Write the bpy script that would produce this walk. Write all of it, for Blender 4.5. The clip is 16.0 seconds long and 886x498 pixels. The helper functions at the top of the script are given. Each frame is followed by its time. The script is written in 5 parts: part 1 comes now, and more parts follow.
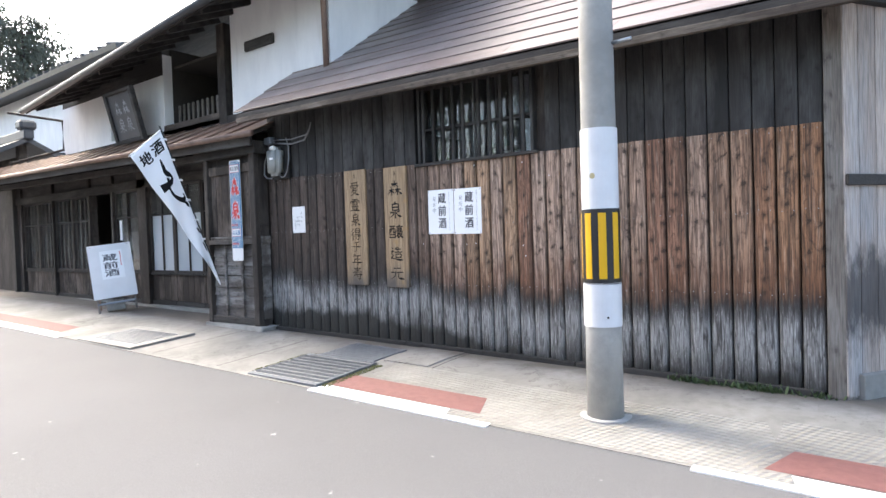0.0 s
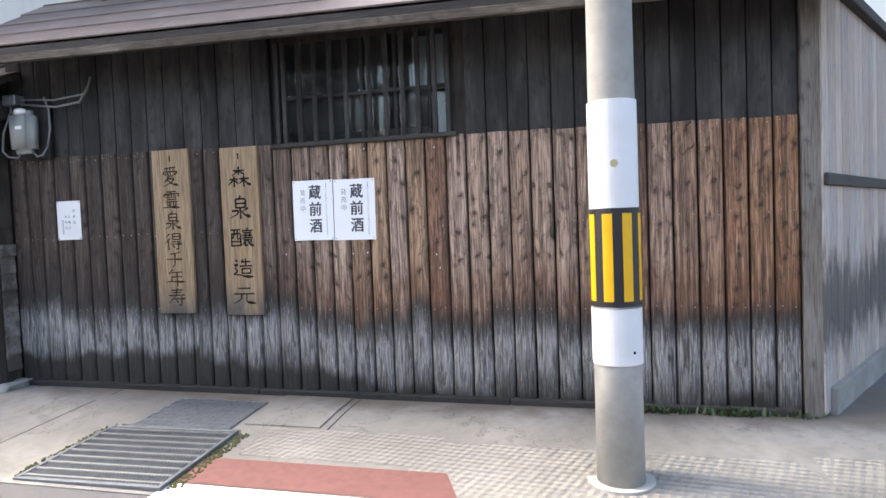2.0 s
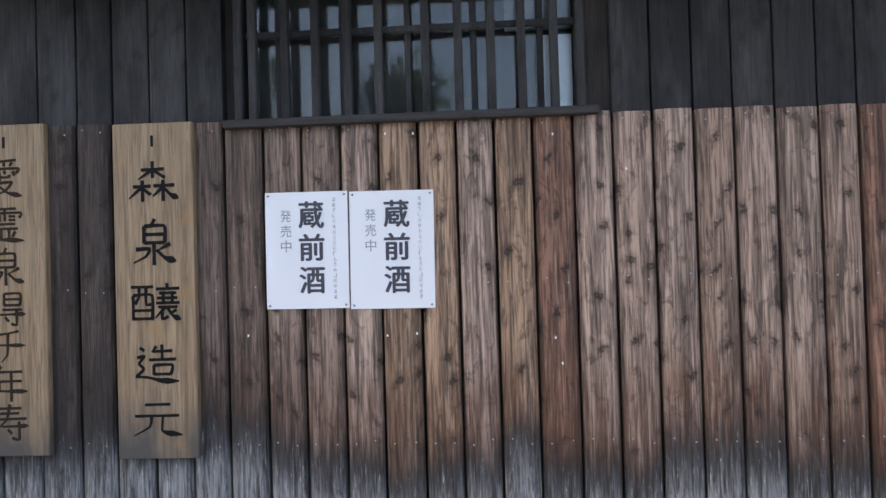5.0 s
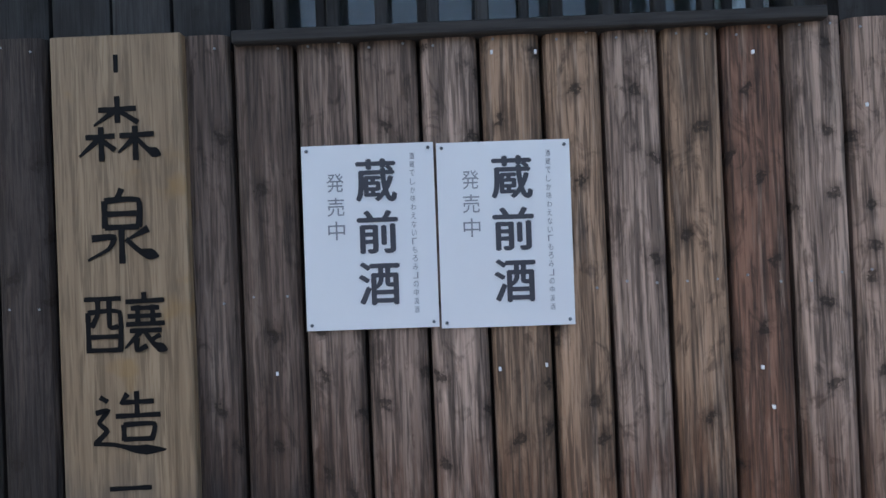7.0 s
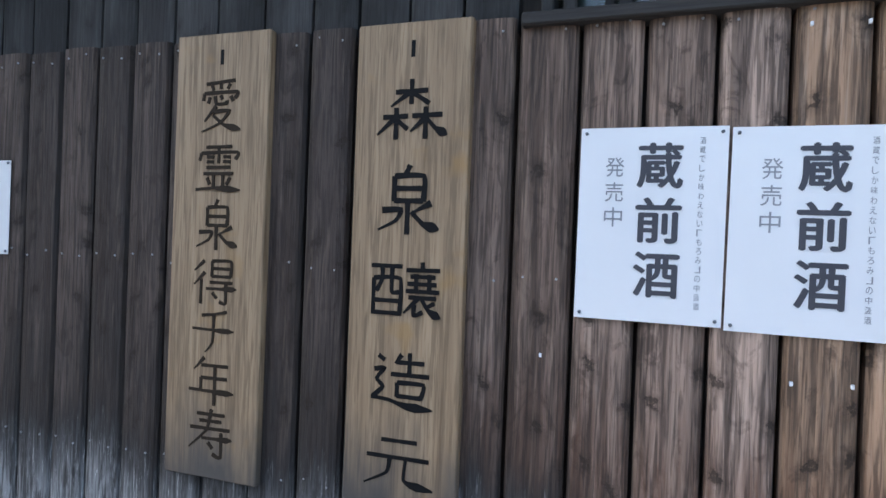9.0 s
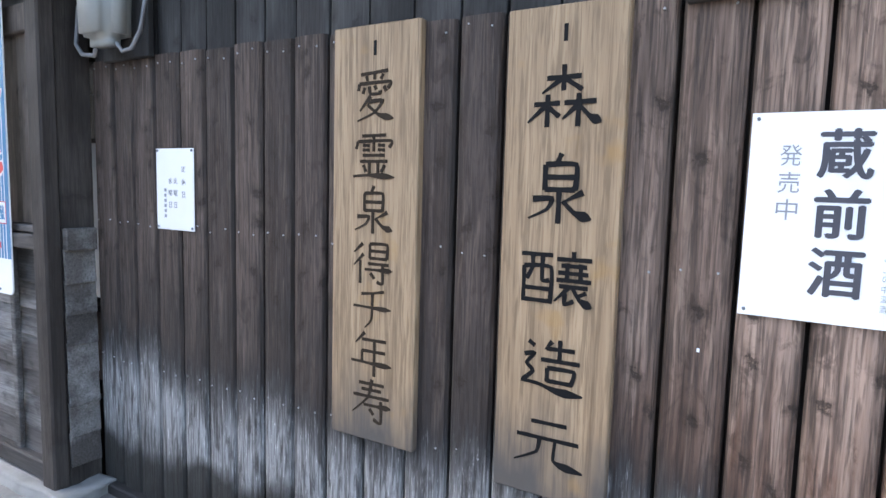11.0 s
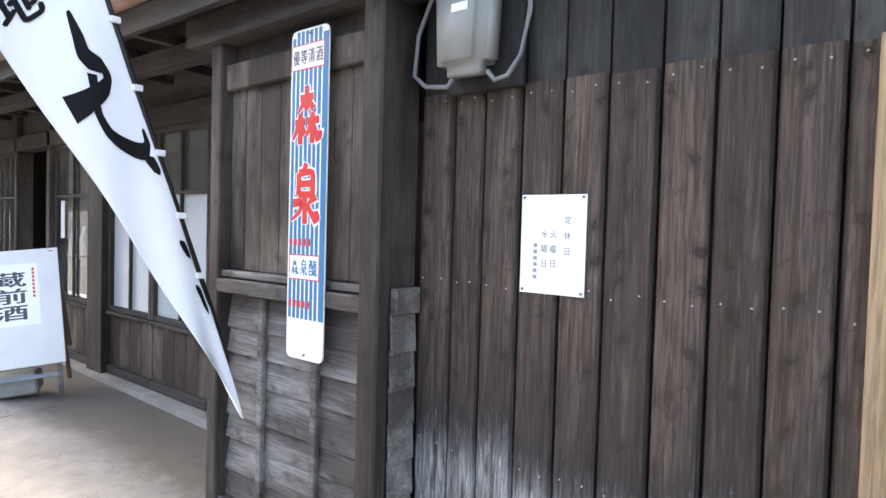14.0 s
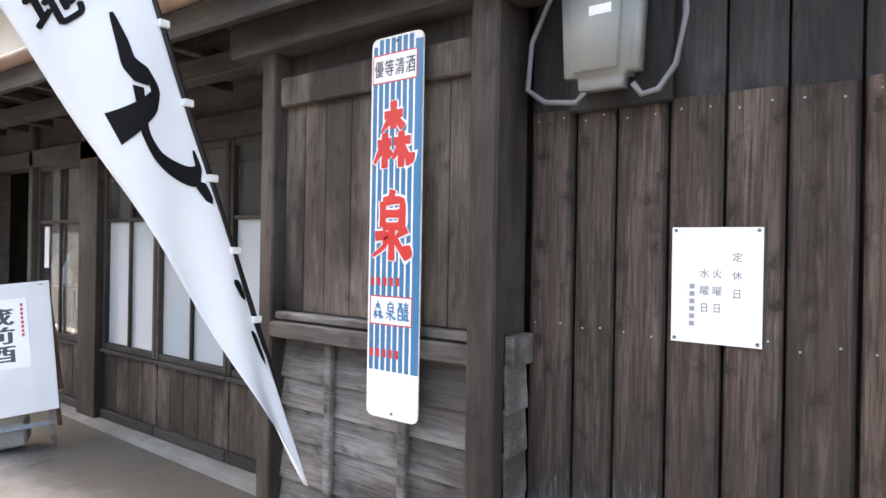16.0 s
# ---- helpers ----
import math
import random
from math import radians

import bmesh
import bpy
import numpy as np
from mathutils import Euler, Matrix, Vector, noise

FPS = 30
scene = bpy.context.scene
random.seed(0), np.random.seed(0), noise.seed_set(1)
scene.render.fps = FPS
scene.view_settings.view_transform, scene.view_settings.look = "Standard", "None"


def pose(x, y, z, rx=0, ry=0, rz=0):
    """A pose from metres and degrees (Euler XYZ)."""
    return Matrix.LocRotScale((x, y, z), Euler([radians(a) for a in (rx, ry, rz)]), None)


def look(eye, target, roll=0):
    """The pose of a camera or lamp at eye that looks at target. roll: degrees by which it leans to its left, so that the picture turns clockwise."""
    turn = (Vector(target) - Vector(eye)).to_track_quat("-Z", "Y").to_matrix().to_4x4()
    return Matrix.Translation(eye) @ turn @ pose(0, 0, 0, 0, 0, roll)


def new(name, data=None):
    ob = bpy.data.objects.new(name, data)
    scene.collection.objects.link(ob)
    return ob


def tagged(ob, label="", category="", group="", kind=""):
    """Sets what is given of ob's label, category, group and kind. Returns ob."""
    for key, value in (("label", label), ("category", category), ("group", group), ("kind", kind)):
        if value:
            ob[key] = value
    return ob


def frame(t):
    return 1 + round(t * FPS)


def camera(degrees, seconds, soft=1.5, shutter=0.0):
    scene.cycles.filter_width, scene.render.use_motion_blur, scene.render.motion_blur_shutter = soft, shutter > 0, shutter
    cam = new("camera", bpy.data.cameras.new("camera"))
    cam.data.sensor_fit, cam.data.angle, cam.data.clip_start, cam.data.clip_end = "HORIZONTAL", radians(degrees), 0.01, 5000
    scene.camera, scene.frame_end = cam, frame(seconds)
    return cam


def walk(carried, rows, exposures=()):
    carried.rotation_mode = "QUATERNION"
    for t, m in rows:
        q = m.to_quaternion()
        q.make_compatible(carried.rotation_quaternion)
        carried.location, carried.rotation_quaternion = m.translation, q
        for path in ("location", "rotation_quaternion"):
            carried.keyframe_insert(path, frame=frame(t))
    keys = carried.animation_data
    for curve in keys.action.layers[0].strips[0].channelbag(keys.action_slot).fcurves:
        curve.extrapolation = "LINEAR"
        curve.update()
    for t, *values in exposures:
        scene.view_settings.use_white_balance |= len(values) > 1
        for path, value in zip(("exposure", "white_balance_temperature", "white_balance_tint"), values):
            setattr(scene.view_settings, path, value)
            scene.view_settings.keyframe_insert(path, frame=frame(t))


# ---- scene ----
cam = camera(72.3, 16.0)
PATH = [
    (0, (3.277, -4.587, 1.136), (2.081, -2.984, 1.088), -1.9),
    (0.5, (2.831, -4.506, 1.105), (1.769, -2.813, 1.154), -1.0),
    (1, (2.414, -4.363, 1.136), (1.651, -2.516, 1.04), -0.9),
    (1.5, (2.033, -4.098, 1.215), (1.384, -2.209, 1.123), -0.7),
    (2, (1.665, -3.929, 1.213), (1.218, -1.981, 1.134), -2.2),
    (2.5, (1.398, -3.604, 1.227), (0.997, -1.646, 1.139), -1.6),
    (3, (1.155, -3.237, 1.259), (0.849, -1.262, 1.188), 0.0),
    (3.5, (0.968, -2.936, 1.306), (0.792, -0.947, 1.186), -1.9),
    (4, (0.807, -2.639, 1.342), (0.562, -0.655, 1.266), -1.6),
    (6.5, (0.058, -1.549, 1.254), (0.196, 0.444, 1.339), -2.2),
    (7, (0.019, -1.372, 1.3), (0.01, 0.628, 1.321), -2.4),
    (7.5, (-0.026, -1.283, 1.317), (-0.132, 0.714, 1.316), -0.4),
    (8, (-0.089, -1.303, 1.298), (-0.495, 0.655, 1.275), -0.3),
    (8.5, (-0.122, -1.343, 1.278), (-0.696, 0.572, 1.288), 1.3),
    (11, (-0.188, -1.417, 1.39), (-1.208, 0.291, 1.189), 1.5),
    (11.5, (-0.25, -1.449, 1.395), (-1.429, 0.15, 1.166), 2.5),
    (12, (-0.441, -1.533, 1.394), (-1.72, -0.008, 1.191), 0.5),
    (12.5, (-0.623, -1.54, 1.395), (-2.025, -0.122, 1.247), 0.9),
    (13, (-0.862, -1.535, 1.387), (-2.267, -0.114, 1.295), 2.7),
    (13.5, (-1.095, -1.579, 1.379), (-2.43, -0.091, 1.331), 2.1),
    (14, (-1.302, -1.617, 1.394), (-2.555, -0.059, 1.33), 1.6),
    (14.5, (-1.492, -1.613, 1.391), (-2.787, -0.089, 1.347), 1.2),
    (15, (-1.643, -1.582, 1.42), (-2.93, -0.05, 1.449), 3.1),
    (15.5, (-1.766, -1.624, 1.435), (-2.973, -0.03, 1.454), 0.6),
    (16, (-1.845, -1.661, 1.442), (-3.012, -0.037, 1.439), 1.0),
]
EXPOSURES = [(0, 2.4, 6900, 8), (1.5, 2.3, 7000, 9), (3.5, 2.3, 7150, 10), (4.5, 2.15, 7000, 10), (6.5, 1.5, 6400, 6), (7.5, 1.4, 6150, 5), (8.5, 1.75, 6200, 5),
             (11, 2.8, 6600, 8), (12.5, 3.15, 6600, 9), (14, 3.0, 7400, 10), (16, 2.9, 8000, 11)]
walk(cam, [(t, look(eye, target, roll)) for t, eye, target, roll in PATH], EXPOSURES)

# ---------- light ----------
world = bpy.data.worlds.new("world")
scene.world = world
world.use_nodes = True
wn = world.node_tree.nodes
sky = wn.new("ShaderNodeTexSky")
sky.sky_type, sky.sun_disc = "NISHITA", False
sky.sun_elevation, sky.sun_rotation = radians(50), radians(-83)
sky.air_density, sky.dust_density, sky.ozone_density = 1.0, 4.0, 1.0
world.node_tree.links.new(sky.outputs[0], wn["Background"].inputs[0])
wn["Background"].inputs[1].default_value = 0.15
sun = new("sun", bpy.data.lights.new("sun", "SUN"))
sun.data.energy, sun.data.angle, sun.data.color = 1.2, radians(14.0), (1.0, 0.96, 0.9)
sun.matrix_world = look((-10, 1.2, 12), (0, 0, 0))


# ---------- materials ----------
class Nodes:
    """A short way to write node materials."""

    def __init__(self, name, rough=0.8, metal=0.0, spec=0.4):
        self.mat = bpy.data.materials.new(name)
        self.mat.use_nodes = True
        self.tree = self.mat.node_tree
        self.bsdf = self.tree.nodes["Principled BSDF"]
        self.bsdf.inputs["Roughness"].default_value = rough
        self.bsdf.inputs["Metallic"].default_value = metal
        self.bsdf.inputs["Specular IOR Level"].default_value = spec

    def put(self, sock, v):
        if isinstance(v, bpy.types.NodeSocket):
            self.tree.links.new(v, sock)
        elif isinstance(v, (tuple, list)) and sock.type == "RGBA":
            sock.default_value = (*v[:3], 1)
        else:
            sock.default_value = v

    def node(self, kind, **ins):
        n = self.tree.nodes.new("ShaderNode" + kind)
        for k, v in ins.items():
            self.put(n.inputs[k.replace("_", " ")], v)
        return n

    def math(self, op, a, b=0.0, clamp=False):
        n = self.tree.nodes.new("ShaderNodeMath")
        n.operation, n.use_clamp = op, clamp
        self.put(n.inputs[0], a)
        self.put(n.inputs[1], b)
        return n.outputs[0]

    def pos(self, scale=(1, 1, 1), shift=None):
        if not hasattr(self, "geo"):
            self.geo = self.tree.nodes.new("ShaderNodeNewGeometry").outputs["Position"]
        n = self.tree.nodes.new("ShaderNodeVectorMath")
        n.operation = "MULTIPLY_ADD"
        self.put(n.inputs[0], self.geo)
        n.inputs[1].default_value = scale
        if shift is not None:
            self.put(n.inputs[2], shift)
        return n.outputs[0]

    def xyz(self):
        if not hasattr(self, "sep"):
            self.sep = self.node("SeparateXYZ", Vector=self.pos())
        return self.sep.outputs

    def rnd(self):
        if not hasattr(self, "oi"):
            self.oi = self.tree.nodes.new("ShaderNodeObjectInfo")
        return self.oi.outputs["Random"]

    def noise(self, vec, scale=1.0, detail=4.0, rough=0.55, dist=0.0):
        return self.node("TexNoise", Vector=vec, Scale=scale, Detail=detail, Roughness=rough, Distortion=dist).outputs[0]

    def ramp(self, fac, stops, ease="LINEAR"):
        n = self.tree.nodes.new("ShaderNodeValToRGB")
        n.color_ramp.interpolation = ease
        e = n.color_ramp.elements
        while len(e) < len(stops):
            e.new(0.5)
        for k, (p, c) in zip(e, stops):
            k.position = p
            k.color = (*c, 1) if isinstance(c, tuple) else (c, c, c, 1)
        self.put(n.inputs[0], fac)
        return n.outputs[0]

    def mix(self, fac, a, b, mode="MIX"):
        n = self.tree.nodes.new("ShaderNodeMix")
        n.data_type, n.blend_type = "RGBA", mode
        self.put(n.inputs[0], fac)
        self.put(n.inputs[6], a)
        self.put(n.inputs[7], b)
        return n.outputs[2]

    def out(self, colour=None, rough=None, bump=None, strength=0.3, distance=0.01):
        if colour is not None:
            self.put(self.bsdf.inputs["Base Color"], colour)
        if rough is not None:
            self.put(self.bsdf.inputs["Roughness"], rough)
        if bump is not None:
            b = self.node("Bump", Height=bump, Strength=strength, Distance=distance)
            self.put(self.bsdf.inputs["Normal"], b.outputs[0])
        return self.mat


def wood_grain(m, along="z"):
    """Grain, knots and a random shift for boards that run along an axis."""
    s = {"z": (1, 1, 0.045), "x": (0.045, 1, 1), "y": (1, 0.045, 1)}[along]
    off = m.node("CombineXYZ", X=m.math("MULTIPLY", m.rnd(), 37.0), Y=m.math("MULTIPLY", m.rnd(), 19.0), Z=m.math("MULTIPLY", m.rnd(), 53.0)).outputs[0]
    fine = m.noise(m.pos(s, off), 130.0, 3.0, 0.6, 0.4)
    wide = m.noise(m.pos(s, off), 26.0, 4.0, 0.6, 1.2)
    x, y, z = m.xyz()
    a, b = {"z": (x, z), "x": (z, x), "y": (x, y)}[along]
    a = m.math("ADD", a, m.math("MULTIPLY", m.math("SUBTRACT", m.noise(m.pos(), 38.0, 4.0, 0.7), 0.5), 0.07))
    lean = m.math("MULTIPLY", m.math("SUBTRACT", m.math("FRACT", m.math("MULTIPLY", m.rnd(), 13.7)), 0.5), 2.4)
    b = m.math("ADD", b, m.math("MULTIPLY", a, lean))
    flat = m.node("CombineXYZ", X=m.math("ADD", a, m.math("MULTIPLY", m.rnd(), 7.0)), Y=m.math("ADD", m.math("MULTIPLY", b, 0.75), m.math("MULTIPLY", m.rnd(), 5.0))).outputs[0]
    v = m.tree.nodes.new("ShaderNodeTexVoronoi")
    v.voronoi_dimensions = "2D"
    m.put(v.inputs["Vector"], flat)
    v.inputs["Scale"].default_value = 10.5
    knot = m.ramp(v.outputs["Distance"], [(0.0, 0.55), (0.035, 1.0), (0.09, 1.0), (0.125, 0.5), (0.32, 0.0)])
    pick = m.math("GREATER_THAN", m.node("SeparateXYZ", Vector=v.outputs["Color"]).outputs[0], 0.48)
    return fine, wide, m.math("MULTIPLY", knot, pick)


def make_barn_lower():
    """Old cedar boards: brown above, stained and charred below, bleached and scratched near the foot."""
    m = Nodes("weathered_cedar", 0.72, 0, 0.4)
    fine, wide, knot = wood_grain(m)
    x, y, z = m.xyz()
    r2 = m.math("FRACT", m.math("MULTIPLY", m.rnd(), 7.3))
    r3 = m.math("FRACT", m.math("MULTIPLY", m.rnd(), 23.1))
    streak = m.noise(m.pos((1, 1, 0.05)), 60.0, 3.0, 0.6)
    blotch = m.noise(m.pos((1, 1, 0.6)), 1.9, 4.0, 0.6)
    h = m.math("ADD", z, m.math("MULTIPLY", m.math("SUBTRACT", streak, 0.5), 0.24))
    h = m.math("ADD", h, m.math("MULTIPLY", m.math("SUBTRACT", blotch, 0.5), 0.26))
    h = m.math("ADD", h, m.math("MULTIPLY", m.math("SUBTRACT", r3, 0.5), 0.10))
    f = m.node("MapRange", Value=m.math("ADD", x, m.math("MULTIPLY", m.rnd(), 0.3)), From_Min=-0.75, From_Max=0.2).outputs[0]
    h = m.math("SUBTRACT", h, m.math("MULTIPLY", m.math("SUBTRACT", 1.0, f), 0.12))
    # brown upper part: each board of its own tone, the last boards more orange
    warm = m.mix(m.rnd(), (0.41, 0.272, 0.20), (0.54, 0.385, 0.30))
    warm = m.mix(m.math("GREATER_THAN", r2, 0.84), warm, (0.45, 0.285, 0.18))
    warm = m.mix(m.math("GREATER_THAN", r3, 0.9), warm, (0.30, 0.155, 0.10))
    far = m.node("MapRange", Value=m.math("ADD", x, m.math("MULTIPLY", r2, 0.35)), From_Min=2.25, From_Max=2.75).outputs[0]
    warm = m.mix(far, warm, m.mix(r3, (0.40, 0.22, 0.12), (0.33, 0.165, 0.085)))
    cold = m.mix(m.rnd(), (0.048, 0.036, 0.031), (0.12, 0.087, 0.071))
    body = m.mix(f, cold, warm)
    body = m.mix(m.ramp(wide, [(0.42, 0.0), (0.60, 0.85)]), body, m.mix(0.75, body, (0.03, 0.018, 0.012)))
    smudge = m.noise(m.pos((1, 1, 0.55)), 15.0, 5.0, 0.65, 1.5)
    body = m.mix(m.ramp(smudge, [(0.54, 0.0), (0.65, 0.8)]), body, m.mix(0.7, body, (0.03, 0.017, 0.011)))
    pale = m.noise(m.pos((1, 1, 0.07)), 42.0, 4.0, 0.65, 0.6)
    body = m.mix(m.ramp(pale, [(0.54, 0.0), (0.68, 0.55)]), body, m.mix(m.math("ADD", 0.14, m.math("MULTIPLY", f, 0.46)), body, (0.62, 0.47, 0.36)))
    # rusty stain just over the charred band
    stain = m.ramp(h, [(0.62, 1.0), (0.82, 0.8), (1.06, 0.0)])
    body = m.mix(m.math("MULTIPLY", stain, m.ramp(pale, [(0.36, 1.0), (0.62, 0.25)])), body, m.mix(f, (0.03, 0.025, 0.022), (0.12, 0.052, 0.026)))
    # grey foot: worn fibres over dark wood
    low = m.ramp(h, [(0.0, (0.055, 0.053, 0.05)), (0.14, (0.11, 0.108, 0.104)), (0.28, (0.26, 0.257, 0.252)), (0.43, (0.29, 0.287, 0.283)), (0.54, (0.09, 0.087, 0.086)), (0.62, (0.026, 0.023, 0.022)), (0.74, (0.045, 0.028, 0.02))])
    scratch = m.noise(m.pos((1, 1, 0.06)), 210.0, 4.0, 0.75, 0.8)
    reach = m.ramp(h, [(0.05, 0.2), (0.3, 1.0), (0.5, 0.8), (0.66, 0.0)])
    low = m.mix(m.math("MULTIPLY", m.ramp(scratch, [(0.57, 0.0), (0.66, 0.9)]), reach), low, (0.66, 0.65, 0.63))
    tear = m.noise(m.pos((1, 1, 0.12)), 40.0, 5.0, 0.7, 0.6)
    low = m.mix(m.ramp(tear, [(0.50, 0.0), (0.62, 0.85)]), low, (0.04, 0.037, 0.036))
    # the damp black patch at the shop end
    edge = m.math("ADD", z, m.math("MULTIPLY", m.math("SUBTRACT", m.noise(m.pos((1, 1, 0.4)), 4.0, 4.0, 0.6), 0.5), 0.35))
    edge = m.math("ADD", edge, m.node("MapRange", Value=x, From_Min=-1.2, From_Max=1.0, To_Min=0.0, To_Max=0.26).outputs[0])
    low = m.mix(m.ramp(edge, [(0.29, 0.95), (0.36, 0.0)]), low, (0.026, 0.026, 0.023))
    c = m.mix(m.ramp(h, [(0.58, 0.0), (0.74, 1.0)]), low, body)
    c = m.mix(m.math("MULTIPLY", m.ramp(fine, [(0.40, 1.0), (0.54, 0.0)]), 0.85), c, m.mix(0.7, c, (0.015, 0.01, 0.008)))
    c = m.mix(m.math("MULTIPLY", knot, m.ramp(h, [(0.55, 0.2), (0.8, 0.95)])), c, m.mix(0.88, c, (0.02, 0.012, 0.007)))
    # Uneven dirt along the board edges, with shade of the rounded sides painted in.
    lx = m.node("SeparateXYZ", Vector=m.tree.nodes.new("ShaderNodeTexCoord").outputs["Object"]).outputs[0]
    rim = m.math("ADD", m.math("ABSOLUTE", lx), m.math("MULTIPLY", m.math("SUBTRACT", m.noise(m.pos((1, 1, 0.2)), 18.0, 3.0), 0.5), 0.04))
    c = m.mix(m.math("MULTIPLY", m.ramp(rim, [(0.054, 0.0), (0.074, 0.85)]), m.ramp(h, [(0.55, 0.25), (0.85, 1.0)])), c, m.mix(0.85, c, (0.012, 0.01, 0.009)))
    return m.out(c, None, m.math("SUBTRACT", m.math("ADD", fine, m.math("MULTIPLY", pale, 0.6)), m.math("MULTIPLY", knot, 0.5)), 0.75, 0.007)


def make_wood(name, dark, light, rough=0.78, along="z", grey=None, bump=0.5):
    m = Nodes(name, rough, 0, 0.35)
    fine, wide, knot = wood_grain(m, along)
    c = m.mix(m.rnd(), dark, light)
    c = m.mix(m.ramp(wide, [(0.35, 0.0), (0.65, 1.0)]), c, m.mix(0.5, c, dark))
    if grey:
        g = m.noise(m.pos((1, 1, 0.25) if along == "z" else (0.25, 1, 1)), 5.0, 5.0, 0.65)
        c = m.mix(m.ramp(g, [(0.45, 0.0), (0.68, 0.8)]), c, grey)
    c = m.mix(m.math("MULTIPLY", m.ramp(fine, [(0.3, 1.0), (0.6, 0.0)]), 0.65), c, m.mix(0.75, c, (0.01, 0.008, 0.007)))
    c = m.mix(m.math("MULTIPLY", knot, 0.6), c, m.mix(0.8, c, (0.01, 0.008, 0.006)))
    return m.out(c, None, fine, bump, 0.005)


def make_fence():
    """Silvered boards with a dark damp foot of uneven height."""
    m = Nodes("silvered_boards", 0.8, 0, 0.3)
    fine, wide, knot = wood_grain(m)
    z = m.xyz()[2]
    c = m.mix(m.rnd(), (0.36, 0.295, 0.26), (0.52, 0.44, 0.39))
    g = m.noise(m.pos((1, 1, 0.2)), 6.0, 5.0, 0.65)
    c = m.mix(m.ramp(g, [(0.45, 0.0), (0.68, 0.7)]), c, (0.36, 0.365, 0.38))
    s = m.math("ADD", z, m.math("MULTIPLY", m.math("SUBTRACT", m.noise(m.pos((1, 1, 0.3)), 5.0, 6.0, 0.75), 0.5), 1.1))
    c = m.mix(m.ramp(s, [(0.3, 0.0), (0.5, 0.85), (0.8, 0.8), (1.15, 0.0)]), c, (0.045, 0.043, 0.045))
    c = m.mix(m.math("MULTIPLY", m.ramp(fine, [(0.35, 1.0), (0.6, 0.0)]), 0.6), c, m.mix(0.7, c, (0.03, 0.028, 0.028)))
    return m.out(c, None, fine, 0.5, 0.005)


def make_signboard():
    m = Nodes("pale_zelkova", 0.6, 0, 0.4)
    fine, wide, knot = wood_grain(m)
    z = m.xyz()[2]
    c = m.mix(m.ramp(wide, [(0.3, 0.0), (0.7, 1.0)]), (0.40, 0.283, 0.172), (0.25, 0.168, 0.098))
    c = m.mix(m.math("MULTIPLY", m.ramp(fine, [(0.38, 1.0), (0.56, 0.0)]), 0.6), c, (0.11, 0.072, 0.04))
    edge = m.math("ADD", z, m.math("MULTIPLY", m.math("SUBTRACT", m.noise(m.pos((1, 1, 0.3)), 9.0), 0.5), 0.5))
    c = m.mix(m.ramp(edge, [(0.62, 1.0), (0.86, 0.0)]), c, (0.085, 0.075, 0.066))
    spots = m.noise(m.pos(), 7.0, 3.0)
    c = m.mix(m.ramp(spots, [(0.62, 0.0), (0.72, 0.5)]), c, (0.33, 0.19, 0.06))
    return m.out(c, None, fine, 0.3, 0.004)


def make_plain(name, colour, rough=0.7, metal=0.0, vary=0.12, scale=6.0, bump=0.1, spec=0.4):
    m = Nodes(name, rough, metal, spec)
    n = m.noise(m.pos(), scale, 5.0, 0.6)
    n2 = m.noise(m.pos(), scale * 14, 3.0, 0.6)
    dark = tuple(c * (1 - 2 * vary) for c in colour)
    c = m.mix(m.ramp(n, [(0.3, 0.0), (0.7, 1.0)]), dark, colour)
    c = m.mix(m.math("MULTIPLY", n2, vary), c, dark)
    return m.out(c, None, n2, bump, 0.004)


def make_asphalt():
    m = Nodes("asphalt", 0.85, 0, 0.35)
    big = m.noise(m.pos(), 0.7, 4.0)
    grit = m.noise(m.pos(), 260.0, 2.0, 0.7)
    c = m.mix(big, (0.075, 0.075, 0.08), (0.11, 0.11, 0.115))
    c = m.mix(m.ramp(grit, [(0.45, 0.0), (0.75, 0.6)]), c, (0.21, 0.21, 0.21))
    spot = m.noise(m.pos(), 8.0, 2.0)
    c = m.mix(m.ramp(spot, [(0.74, 0.0), (0.77, 0.7)]), c, (0.3, 0.3, 0.3))
    return m.out(c, None, grit, 0.4, 0.004)


